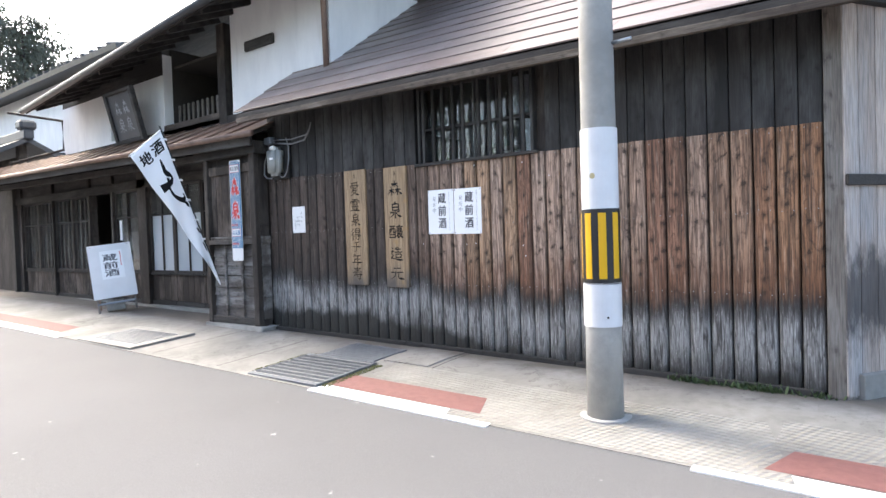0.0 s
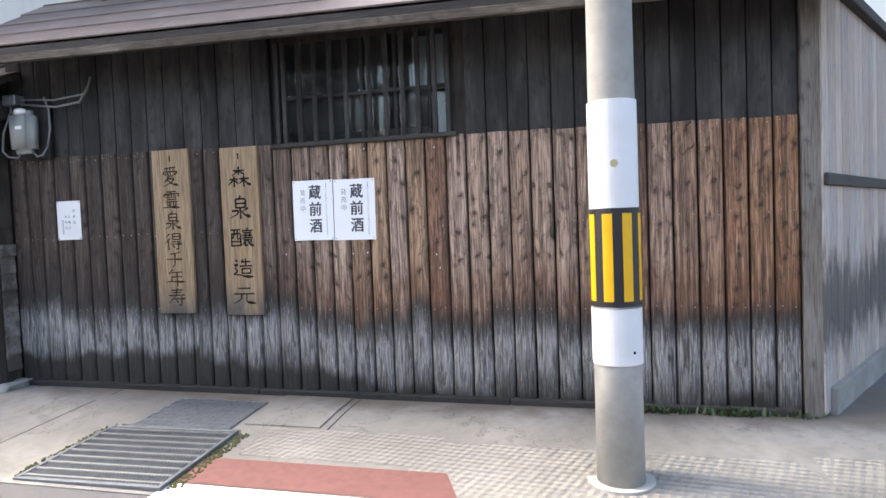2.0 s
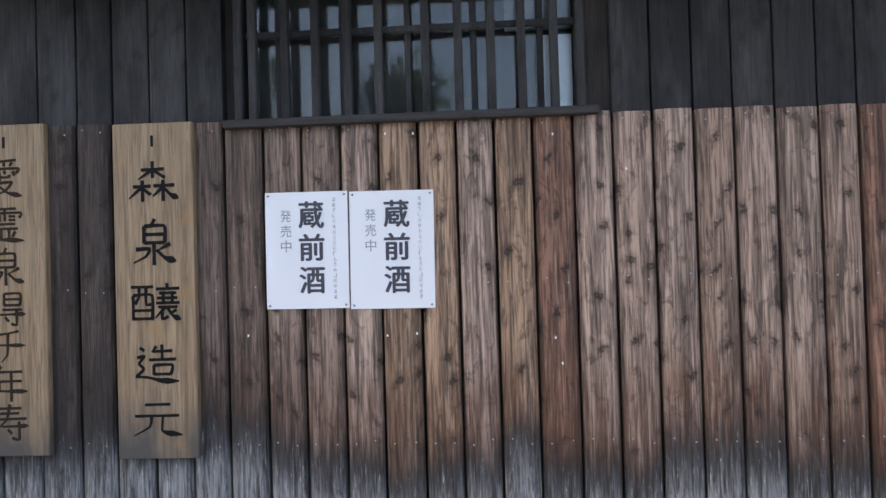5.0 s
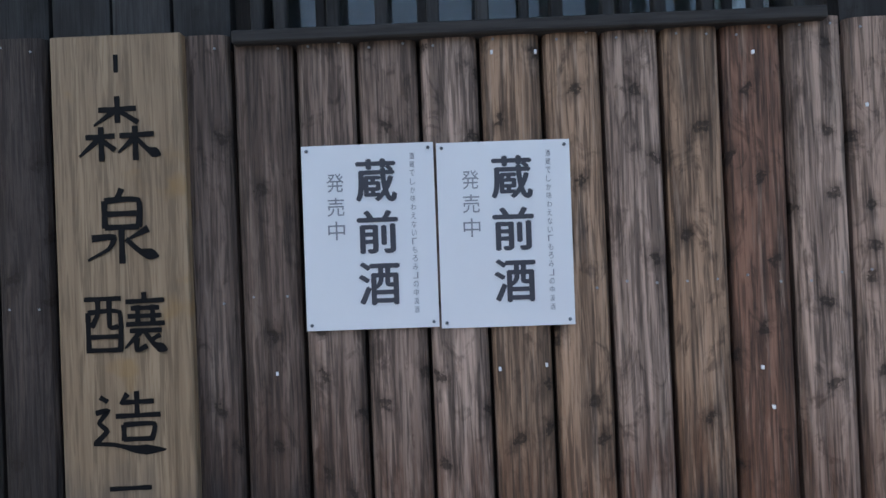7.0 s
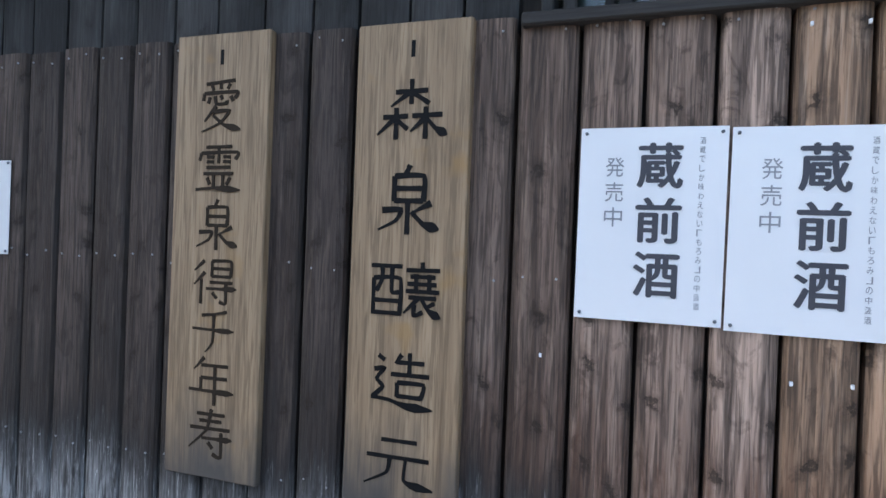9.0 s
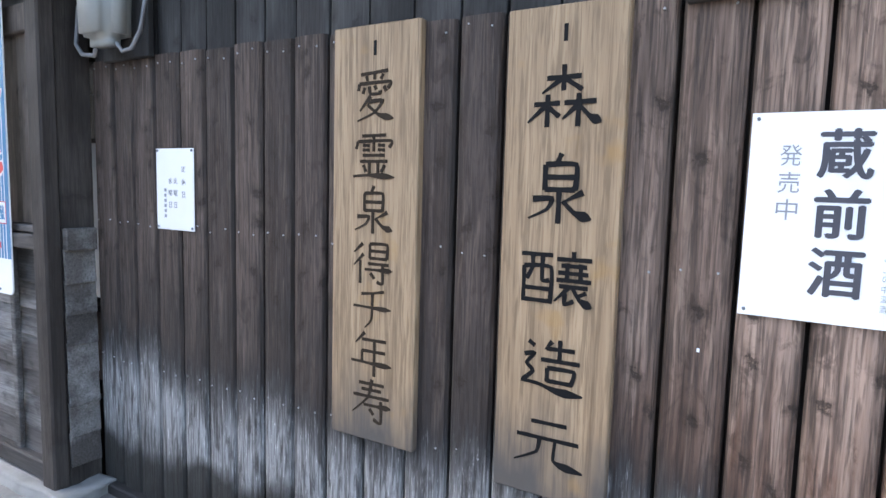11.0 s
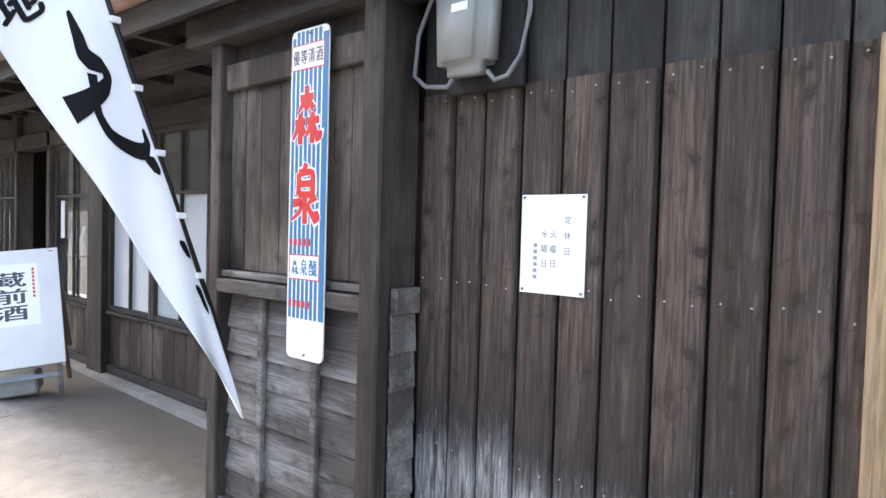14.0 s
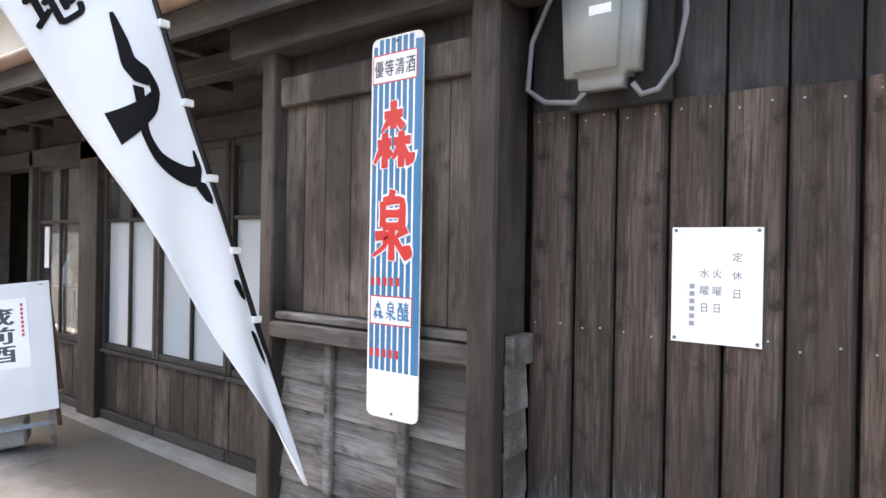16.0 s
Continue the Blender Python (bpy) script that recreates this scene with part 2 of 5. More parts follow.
def make_concrete(name, colour, ribs=False, dirt=False):
    m = Nodes(name, 0.88, 0, 0.3)
    big = m.noise(m.pos(), 1.1, 6.0, 0.65)
    mid = m.noise(m.pos(), 9.0, 5.0, 0.65)
    grit = m.noise(m.pos(), 190.0, 2.0, 0.7)
    c = m.mix(m.ramp(big, [(0.35, 0.0), (0.65, 1.0)]), tuple(v * 0.6 for v in colour), colour)
    c = m.mix(m.math("MULTIPLY", m.ramp(mid, [(0.45, 0.0), (0.7, 1.0)]), 0.6), c, tuple(v * 0.55 for v in colour))
    c = m.mix(m.math("MULTIPLY", grit, 0.25), c, tuple(v * 0.5 for v in colour))
    h = grit
    if dirt:
        x, y, z = m.xyz()
        strip = m.math("ADD", y, m.math("MULTIPLY", m.math("SUBTRACT", m.noise(m.pos(), 3.2, 5.0, 0.65), 0.5), 0.55))
        s2 = m.node("MapRange", Value=strip, From_Min=-0.30, From_Max=-0.06).outputs[0]
        c = m.mix(m.math("MULTIPLY", s2, 0.8), c, (0.10, 0.085, 0.07))
        crack = m.tree.nodes.new("ShaderNodeTexVoronoi")
        crack.feature = "DISTANCE_TO_EDGE"
        m.put(crack.inputs["Vector"], m.pos((1, 1, 0), m.node("CombineXYZ", X=m.noise(m.pos(), 5.0, 4.0), Y=mid).outputs[0]))
        crack.inputs["Scale"].default_value = 0.8
        c = m.mix(m.ramp(crack.outputs["Distance"], [(0.0, 0.7), (0.006, 0.0)]), c, (0.07, 0.066, 0.06))
    if ribs:
        x, y, z = m.xyz()
        a = m.math("SINE", m.math("MULTIPLY", m.math("ADD", x, m.math("MULTIPLY", y, 0.6)), 75.0))
        b = m.math("SINE", m.math("MULTIPLY", m.math("SUBTRACT", x, m.math("MULTIPLY", y, 1.7)), 60.0))
        h = m.math("ADD", m.math("MULTIPLY", m.math("MULTIPLY", a, b), 0.8), m.math("MULTIPLY", grit, 0.5))
        return m.out(c, None, h, 0.9, 0.01)
    return m.out(c, None, h, 0.35, 0.004)


def make_roof():
    m = Nodes("faded_metal_roofing", 0.42, 0.0, 0.5)
    n = m.noise(m.pos((0.3, 1, 1)), 3.0, 5.0, 0.65)
    f = m.noise(m.pos((0.2, 1, 1)), 40.0, 3.0)
    c = m.mix(m.rnd(), (0.165, 0.12, 0.11), (0.225, 0.175, 0.165))
    c = m.mix(m.ramp(n, [(0.4, 0.0), (0.7, 0.8)]), c, (0.11, 0.095, 0.095))
    c = m.mix(m.math("MULTIPLY", f, 0.4), c, (0.23, 0.21, 0.205))
    return m.out(c, m.ramp(n, [(0.3, 0.3), (0.7, 0.55)]), f, 0.15, 0.004)


def make_glass(name, tint=(0.9, 0.95, 0.95), rough=0.02, see=0.85):
    m = Nodes(name, rough, 0, 0.5)
    m.bsdf.inputs["Transmission Weight"].default_value = see
    m.bsdf.inputs["IOR"].default_value = 1.45
    n = m.noise(m.pos(), 6.0, 2.0)
    return m.out(tint, None, n, 0.02, 0.01)


def make_leaf():
    m = Nodes("foliage", 0.6, 0, 0.3)
    n = m.noise(m.pos(), 1.3, 3.0)
    return m.out(m.mix(n, (0.03, 0.06, 0.025), (0.09, 0.12, 0.05)))


def make_plaster():
    m = Nodes("white_plaster", 0.9, 0, 0.25)
    n = m.noise(m.pos((1, 1, 0.35)), 2.4, 6.0, 0.65)
    s = m.noise(m.pos((1, 1, 0.1)), 12.0, 4.0)
    c = m.mix(m.ramp(n, [(0.35, 0.0), (0.7, 1.0)]), (0.72, 0.72, 0.72), (0.84, 0.84, 0.83))
    c = m.mix(m.ramp(s, [(0.6, 0.0), (0.8, 0.3)]), c, (0.42, 0.42, 0.42))
    return m.out(c, None, n, 0.15, 0.01)


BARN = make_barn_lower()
BARN_TOP = make_wood("dark_cedar", (0.016, 0.016, 0.0165), (0.042, 0.039, 0.038), grey=(0.085, 0.084, 0.083))
SILL = make_wood("grey_sill_wood", (0.03, 0.028, 0.027), (0.06, 0.055, 0.052), along="x")
POSTWOOD = make_wood("grey_brown_post", (0.11, 0.095, 0.082), (0.2, 0.172, 0.15), grey=(0.26, 0.25, 0.235))
FENCE = make_fence()
DARKWOOD = make_wood("old_dark_wood", (0.02, 0.016, 0.014), (0.052, 0.041, 0.035), grey=(0.095, 0.08, 0.071))
DARKWOOD_X = make_wood("old_dark_beam", (0.02, 0.018, 0.017), (0.045, 0.039, 0.036), along="x", grey=(0.085, 0.08, 0.075))
BAYWOOD = make_wood("aged_panel_wood", (0.024, 0.018, 0.015), (0.085, 0.063, 0.05), grey=(0.21, 0.17, 0.143))
CLAP = make_wood("grey_clapboard", (0.075, 0.066, 0.06), (0.16, 0.142, 0.13), along="x", grey=(0.34, 0.33, 0.32))
EAVEWOOD = make_wood("eave_wood", (0.045, 0.034, 0.028), (0.10, 0.078, 0.062), along="x", grey=(0.2, 0.17, 0.14))
SIGNWOOD = make_signboard()
INK = make_plain("black_ink", (0.008, 0.008, 0.009), 0.7, 0, 0.1, spec=0.15)
PRINT = make_plain("grey_print", (0.07, 0.07, 0.085), 0.5, 0, 0.1)
PALEPRINT = make_plain("faint_print", (0.30, 0.31, 0.34), 0.5, 0, 0.1)
NOTICEPRINT = make_plain("weathered_print", (0.17, 0.175, 0.19), 0.5, 0, 0.1)
LAMINATE = make_plain("laminated_paper", (0.84, 0.85, 0.87), 0.22, 0, 0.02, 3.0, 0.04, 0.5)
PAINTWHITE = make_plain("white_enamel", (0.80, 0.80, 0.80), 0.3, 0, 0.03, 5.0, 0.03)
ENAMELBLUE = make_plain("blue_enamel", (0.04, 0.19, 0.36), 0.3, 0, 0.08)
ENAMELRED = make_plain("red_enamel", (0.62, 0.045, 0.04), 0.3, 0, 0.05)
STEEL = make_plain("galvanised_steel", (0.42, 0.43, 0.44), 0.45, 0.8, 0.12, 20.0, 0.1)
STEELDARK = make_plain("grey_steel", (0.20, 0.22, 0.25), 0.5, 0.5, 0.15, 20.0, 0.1)
METERGREY = make_plain("grey_plastic", (0.30, 0.31, 0.30), 0.45, 0, 0.06, 4.0, 0.05)
CABLE = make_plain("grey_cable", (0.22, 0.22, 0.23), 0.5, 0, 0.1)
BLACKMETAL = make_plain("black_metal", (0.02, 0.02, 0.022), 0.4, 0.2, 0.1)
POLECON = make_concrete("pole_concrete", (0.40, 0.395, 0.38))
POLEWHITE = make_plain("white_sheet", (0.62, 0.63, 0.66), 0.45, 0, 0.05, 6.0, 0.03)
YELLOW = make_plain("yellow_sheet", (0.68, 0.38, 0.008), 0.45, 0, 0.05, 8.0, 0.03)
BLACK = make_plain("black_sheet", (0.018, 0.018, 0.02), 0.5, 0, 0.1)
ASPHALT = make_asphalt()
PAVE = make_concrete("sidewalk_concrete", (0.30, 0.29, 0.273), dirt=True)
RIBBED = make_concrete("ribbed_concrete", (0.36, 0.347, 0.322), True)
PALECON = make_concrete("fresh_concrete", (0.52, 0.51, 0.49))
STONE = make_concrete("footing_stone", (0.34, 0.33, 0.31))
LINEWHITE = make_plain("road_paint_white", (0.78, 0.78, 0.77), 0.7, 0, 0.08, 20.0, 0.3)
LINERED = make_plain("road_paint_red", (0.20, 0.09, 0.083), 0.75, 0, 0.12, 20.0, 0.3)
ROOF = make_roof()
RUST = make_plain("rusty_copper_edge", (0.26, 0.17, 0.13), 0.5, 0.3, 0.2, 8.0, 0.1)
PLASTER = make_plaster()
GLASS = make_glass("window_glass", see=0.97)
FROST = make_plain("frosted_pane", (0.42, 0.46, 0.49), 0.12, 0, 0.03, 2.0, 0.01, 0.5)
CLOTH = make_plain("white_cloth", (0.82, 0.82, 0.84), 0.85, 0, 0.02, 4.0, 0.1)
BOARDWHITE = make_plain("white_panel", (0.70, 0.71, 0.73), 0.5, 0, 0.04, 5.0, 0.04)
LEAF = make_leaf()
# Far foliage paled and greyed: distance haze put into the leaf colour.
HAZELEAF = make_plain("hazed_foliage", (0.12, 0.13, 0.105), 0.8, 0, 0.2, 0.6, 0.0, 0.1)
CARVED = make_plain("faded_carving", (0.035, 0.025, 0.017), 0.75, 0, 0.15, spec=0.15)
BARK = make_wood("bark", (0.05, 0.04, 0.035), (0.09, 0.075, 0.065))
# Near black: shade of rooms and pit put into the colour; also paving joints.
INSIDE = make_plain("indoor_shade_and_joint", (0.05, 0.045, 0.04), 0.9, 0, 0.1)
MOSS = make_plain("moss", (0.11, 0.115, 0.045), 0.95, 0, 0.2, 30.0, 0.5)
TILE = make_plain("dark_roof_tile", (0.06, 0.062, 0.068), 0.45, 0, 0.15, 8.0, 0.1)

# ---------- mesh helpers ----------
XF = [Matrix.Identity(4)]


def mesh_of(name, bm, mat, parent=None, m=None, smooth=False):
    """Makes an object of a bmesh; under a parent its place stays in the world."""
    bm.normal_update()
    me = bpy.data.meshes.new(name)
    bm.to_mesh(me)
    bm.free()
    for mm in mat if isinstance(mat, (list, tuple)) else (mat,):
        me.materials.append(mm)
    if smooth:
        for p in me.polygons:
            p.use_smooth = True
    ob = new(name, me)
    ob.matrix_world = XF[0] @ (m or Matrix.Identity(4))
    if parent is not None:
        ob.parent = parent
        ob.matrix_parent_inverse = parent.matrix_basis.inverted()
    return ob


def add_box(bm, x0, x1, y0, y1, z0, z1, bevel=0.0):
    r = bmesh.ops.create_cube(bm, size=1.0)
    bmesh.ops.scale(bm, vec=(abs(x1 - x0), abs(y1 - y0), abs(z1 - z0)), verts=r["verts"])
    bmesh.ops.translate(bm, vec=((x0 + x1) / 2, (y0 + y1) / 2, (z0 + z1) / 2), verts=r["verts"])
    if bevel:
        es = list({e for v in r["verts"] for e in v.link_edges})
        bmesh.ops.bevel(bm, geom=es, offset=bevel, segments=1, affect="EDGES")


def box(name, x0, x1, y0, y1, z0, z1, mat, parent=None, bevel=0.004):
    bm = bmesh.new()
    add_box(bm, x0, x1, y0, y1, z0, z1, bevel)
    return mesh_of(name, bm, mat, parent)


def empty(name, x, y, z):
    ob = new(name)
    ob.empty_display_size = 0.1
    ob.matrix_basis = XF[0] @ Matrix.Translation((x, y, z))
    return ob


def add_tube(bm, pts, r, sides=8):
    """A tube along a line of points; r may be a list."""
    pts = [Vector(p) for p in pts]
    rings = []
    for i, p in enumerate(pts):
        d = (pts[min(i + 1, len(pts) - 1)] - pts[max(i - 1, 0)]).normalized()
        a = d.orthogonal().normalized() if abs(d.z) > 0.95 else d.cross(Vector((0, 0, 1))).normalized()
        b = d.cross(a)
        rr = r[i] if isinstance(r, (list, tuple)) else r
        rings.append([bm.verts.new(p + a * rr * math.cos(t) + b * rr * math.sin(t)) for t in [math.tau * k / sides for k in range(sides)]])
    for s, t in zip(rings, rings[1:]):
        for k in range(sides):
            bm.faces.new((s[k], s[(k + 1) % sides], t[(k + 1) % sides], t[k]))
    bm.faces.new(rings[0][::-1])
    bm.faces.new(rings[-1])


def tube(name, pts, r, mat, parent=None, sides=8):
    bm = bmesh.new()
    add_tube(bm, pts, r, sides)
    bmesh.ops.recalc_face_normals(bm, faces=bm.faces)
    return mesh_of(name, bm, mat, parent, smooth=True)


def glyphs(name, text, w, h, m, mat, parent, depth=0.0015, bold=0.0):
    """Letters in the built-in font, fitted into a box w x h about the origin of the pose m (x right, y up)."""
    cu = bpy.data.curves.new(name, "FONT")
    cu.body, cu.extrude = text, 0.0
    cu.resolution_u = 3
    ob = new(name, cu)
    dg = bpy.context.evaluated_depsgraph_get()
    me = bpy.data.meshes.new_from_object(ob.evaluated_get(dg))
    bpy.data.objects.remove(ob)
    co = np.array([v.co[:] for v in me.vertices])
    lo, hi = co.min(0), co.max(0)
    for v in me.vertices:
        v.co.x = ((v.co.x - lo[0]) / (hi[0] - lo[0]) - 0.5) * w
        v.co.y = ((v.co.y - lo[1]) / (hi[1] - lo[1]) - 0.5) * h
        v.co.z = 0
    bm = bmesh.new()
    bm.from_mesh(me)
    g = bmesh.ops.extrude_face_region(bm, geom=bm.faces[:])
    bmesh.ops.translate(bm, vec=(0, 0, depth), verts=[v for v in g["geom"] if isinstance(v, bmesh.types.BMVert)])
    bmesh.ops.recalc_face_normals(bm, faces=bm.faces)
    if bold:
        first = bm.verts[:] + bm.edges[:] + bm.faces[:]
        for k, (dx, dy) in enumerate(((1, 0), (-1, 0), (0, 0.6), (0, -0.6))):
            d = bmesh.ops.duplicate(bm, geom=first)
            bmesh.ops.translate(bm, vec=(dx * bold * w, dy * bold * h, 0.0001 * (k + 1)), verts=[v for v in d["geom"] if isinstance(v, bmesh.types.BMVert)])
    return mesh_of(name, bm, mat, parent, m)


def on_wall(x, y, z):
    """The pose of writing on a wall that faces the street."""
    return pose(x, y, z, 90, 0, 0)


# Brush characters on a 100 x 100 square; a stroke that ends in f flares, one in t tapers.
BRUSH = {
    "森": "28 78 72 79|50 98 50 58|49 78 22 55 t|51 77 74 58|12 38 46 39|30 53 30 2|29 37 4 10 t|32 32 46 18|52 39 92 40|70 53 70 2|69 35 50 14 t|71 35 84 18 99 8 f",
    "泉": "52 101 46 88|28 85 28 48|28 85 74 85 74 48|28 67 74 67|28 49 74 49|50 49 50 0|10 35 40 36 32 20 4 6 t|86 46 60 33 t|56 33 74 16 99 8 f",
    "醸": "2 92 46 92|6 70 6 4|6 70 44 70 44 4|18 92 18 68 10 46|32 92 32 46 42 46|6 30 44 30|6 8 44 8|74 101 74 90|52 86 98 87|58 75 92 75|54 62 94 62|52 49 98 49|66 80 66 49|84 80 84 49|56 38 94 38|70 38 50 10 t|64 26 64 6 76 13|74 36 84 16 100 4 f|92 30 80 21",
    "造": "14 92 24 84|8 66 24 70 12 50 22 36 6 16|4 16 30 14 60 5 98 3 f|50 96 40 80 t|42 82 84 83|62 100 62 60|34 60 92 61|44 46 44 20|44 46 84 46 80 20|44 22 82 22",
    "元": "25 92 75 93|5 60 92 61|38 60 34 30 2 4 t|60 60 58 20 68 12 99 6 f",
    "愛": "14 92 84 97|28 89 32 79|50 91 50 81|72 91 66 81|10 74 8 60|10 74 90 75 84 62|24 67 20 54|36 68 40 53 64 53 64 59|50 69 54 61|74 67 80 57|40 49 12 20 t|34 38 72 39 50 16 6 0 t|32 32 60 12 99 3 f",
    "霊": "22 96 78 97|12 84 8 68|12 84 90 85 86 70|50 96 50 62|24 76 40 75|24 66 40 65|60 76 76 75|60 66 76 65|24 54 76 54|18 41 82 41|40 41 40 12|60 41 60 12|26 33 32 18|76 33 68 18|2 8 40 11 98 7 f",
    "得": "26 96 4 74 t|28 71 4 44 t|20 57 20 2|44 96 44 62|44 96 86 96 86 62|44 80 86 80|44 63 86 63|40 50 90 50|32 36 99 37 f|76 50 76 6 62 9|46 28 56 16",
    "千": "80 97 52 90 24 86|4 54 97 52 f|52 90 50 24 34 0 t",
    "年": "34 98 12 72 t|28 82 86 83|28 56 84 57|28 56 28 31|2 30 99 28 f|58 82 58 0",
    "寿": "22 90 82 91|28 76 76 77|8 60 94 62|54 101 44 58 6 18 t|34 40 99 42 f|76 55 76 4 58 9|48 32 58 20",
}


def add_brush(bm, pts, wide, end, w, h, z):
    """One brush stroke: a smooth ribbon through the points with swelling ends, set proud by z."""
    q = [Vector((px / 100 - 0.5, py / 100 - 0.5)) for px, py in pts]
    line = []
    for k in range(len(q) - 1):
        a, b, c, d = q[max(k - 1, 0)], q[k], q[k + 1], q[min(k + 2, len(q) - 1)]
        for i in range(6):
            t = i / 6
            e = b.lerp(c, t)
            bend = 0.5 * (2 * b + (c - a) * t + (2 * a - 5 * b + 4 * c - d) * t * t + (3 * b - a - 3 * c + d) * t ** 3)
            line.append(e.lerp(bend, 0.5))
    line.append(q[-1])
    n = len(line) - 1
    rows = []
    for i, p in enumerate(line):
        t = i / n
        if end == "f":
            k = 0.75 + 1.15 * max(0.0, 1 - abs(t - 0.78) / 0.3) if t < 0.78 else 1.9 - 1.6 * (t - 0.78) / 0.22
        elif end == "t":
            k = 1.15 - 0.8 * t
        else:
            k = 0.82 + 0.3 * abs(2 * t - 1) ** 2 - (0.25 if i in (0, n) else 0)
        g = (line[min(i + 1, n)] - line[max(i - 1, 0)])
        g = Vector((g.x * w, g.y * h)).normalized()
        o = Vector((-g.y, g.x)) * wide * k * min(w, h)
        c = Vector((p.x * w, p.y * h))
        rows.append([bm.verts.new((c.x + s * o.x, c.y + s * o.y, lv)) for s, lv in ((1, 0), (1, z), (-1, z), (-1, 0))])
    for a, b in zip(rows, rows[1:]):
        for k in range(4):
            bm.faces.new((a[k], a[(k + 1) % 4], b[(k + 1) % 4], b[k]))
    bm.faces.new(rows[0][::-1])
    bm.faces.new(rows[-1])


def brush_character(name, ch, w, h, m, mat, parent, wide=0.036, depth=0.0015):
    bm = bmesh.new()
    for k, part in enumerate(BRUSH[ch].split("|")):
        bits = part.split()
        end = bits.pop() if bits[-1] in "ft" else ""
        nums = [float(b) for b in bits]
        add_brush(bm, list(zip(nums[::2], nums[1::2])), wide, end, w, h, depth * (1 + 0.06 * k))
    bmesh.ops.recalc_face_normals(bm, faces=bm.faces)
    return mesh_of(name, bm, mat, parent, m)


def bars(name, n, w, h, m, mat, parent, cover=0.55):
    """Writing too small to read: short bars, one under another."""
    bm = bmesh.new()
    for k in range(n):
        z = h / 2 - (k + 0.5) * h / n
        add_box(bm, -w / 2, w / 2, z - cover * h / n / 2, z + cover * h / n / 2, 0, 0.0008)
    return mesh_of(name, bm, mat, parent, m)


def base_z(x):
    """The street rises gently towards the shop."""
    return 0.038 - 0.013 * max(-13.0, min(5.0, x))


def ground_z(x, y):
    f = max(0.0, min(1.0, (-0.3 - y) / 1.2))
    return base_z(x) - 0.075 * f


def sheet(name, x0, x1, y0, y1, nx, ny, lift, mat, parent=None, skew=0.0, side=0.0):
    """A patch that lies on the ground; skew shifts x with y."""
    bm = bmesh.new()
    g = [[bm.verts.new((x0 + (x1 - x0) * i / nx + skew * (j / ny), y, ground_z(x0 + (x1 - x0) * i / nx, y) + lift)) for i in range(nx + 1)]
         for j in range(ny + 1) for y in [y0 + (y1 - y0) * j / ny]]
    for j in range(ny):
        for i in range(nx):
            bm.faces.new((g[j][i], g[j][i + 1], g[j + 1][i + 1], g[j + 1][i]))
    if side:
        e = bmesh.ops.extrude_face_region(bm, geom=bm.faces[:])
        bmesh.ops.translate(bm, vec=(0, 0, -side), verts=[v for v in e["geom"] if isinstance(v, bmesh.types.BMVert)])
        bmesh.ops.recalc_face_normals(bm, faces=bm.faces)
    return mesh_of(name, bm, mat, parent)

# ---------- ground ----------
def build_ground():
    bm = bmesh.new()
    xs = [-400, -120, -40, -20, -13] + [-12 + k for k in range(18)] + [8, 20, 60, 400]
    ys = [-400, -100, -30, -12, -6, -3, -2, -1.5, -1.2, -0.9, -0.6, -0.3, 0, 1, 3, 8, 30, 100, 400]
    g = [[bm.verts.new((x, y, ground_z(x, y) - 0.004)) for x in xs] for y in ys]
    for j in range(len(ys) - 1):
        for i in range(len(xs) - 1):
            bm.faces.new((g[j][i], g[j][i + 1], g[j + 1][i + 1], g[j + 1][i]))
    tagged(mesh_of("ground", bm, ASPHALT), "worn grey asphalt village street", "road", kind="structure")
    pave = tagged(sheet("pavement", -14, 9, -1.46, 0.7, 46, 18, 0.002, PAVE, side=0.03), "pale worn concrete roadside strip", "pavement", kind="structure")
    tagged(sheet("ribbed_pavement", 0.9, 2.9, -1.44, -0.62, 10, 4, 0.005, RIBBED, skew=-0.25), "pale ribbed concrete ramp", "pavement", kind="structure")
    tagged(sheet("ribbed_pavement", -0.2, 0.88, -1.0, -0.62, 6, 2, 0.005, RIBBED), "pale ribbed concrete strip", "pavement", kind="structure")
    tagged(sheet("ribbed_pavement", 2.75, 8.0, -1.06, -0.62, 14, 2, 0.005, RIBBED), "pale ribbed concrete strip", "pavement", kind="structure")
    for x0, x1 in ((-14, -5.0), (-0.38, 1.25), (2.45, 9.0)):
        tagged(sheet("road_line", x0, x1, -1.5, -1.34, 24, 1, 0.0045, LINEWHITE, side=0.012), "white painted road edge line", "road marking", kind="structure")
    for x0, x1 in ((-14, -5.3), (-0.42, 1.1), (2.75, 9.0)):
        tagged(sheet("red_line", x0, x1, -1.33, -1.05, 12, 1, 0.006, LINERED, skew=-0.12 if x1 < 2 else 0.1), "dull red painted road edge strip", "road marking", kind="structure")
    # paving joints
    for x in (-5.9, -2.9, -1.75, 0.15):
        tagged(sheet("paving_joint", x, x + 0.012, -1.4 if x < 0 else -0.62, -0.05, 1, 4, 0.004, INSIDE), "dark joint in the concrete", "joint", kind="structure")
    tagged(sheet("slab", -0.4, 0.10, -0.6, -0.05, 2, 6, 0.012, PAVE, side=0.05), "raised pale concrete slab by the wall", "slab")


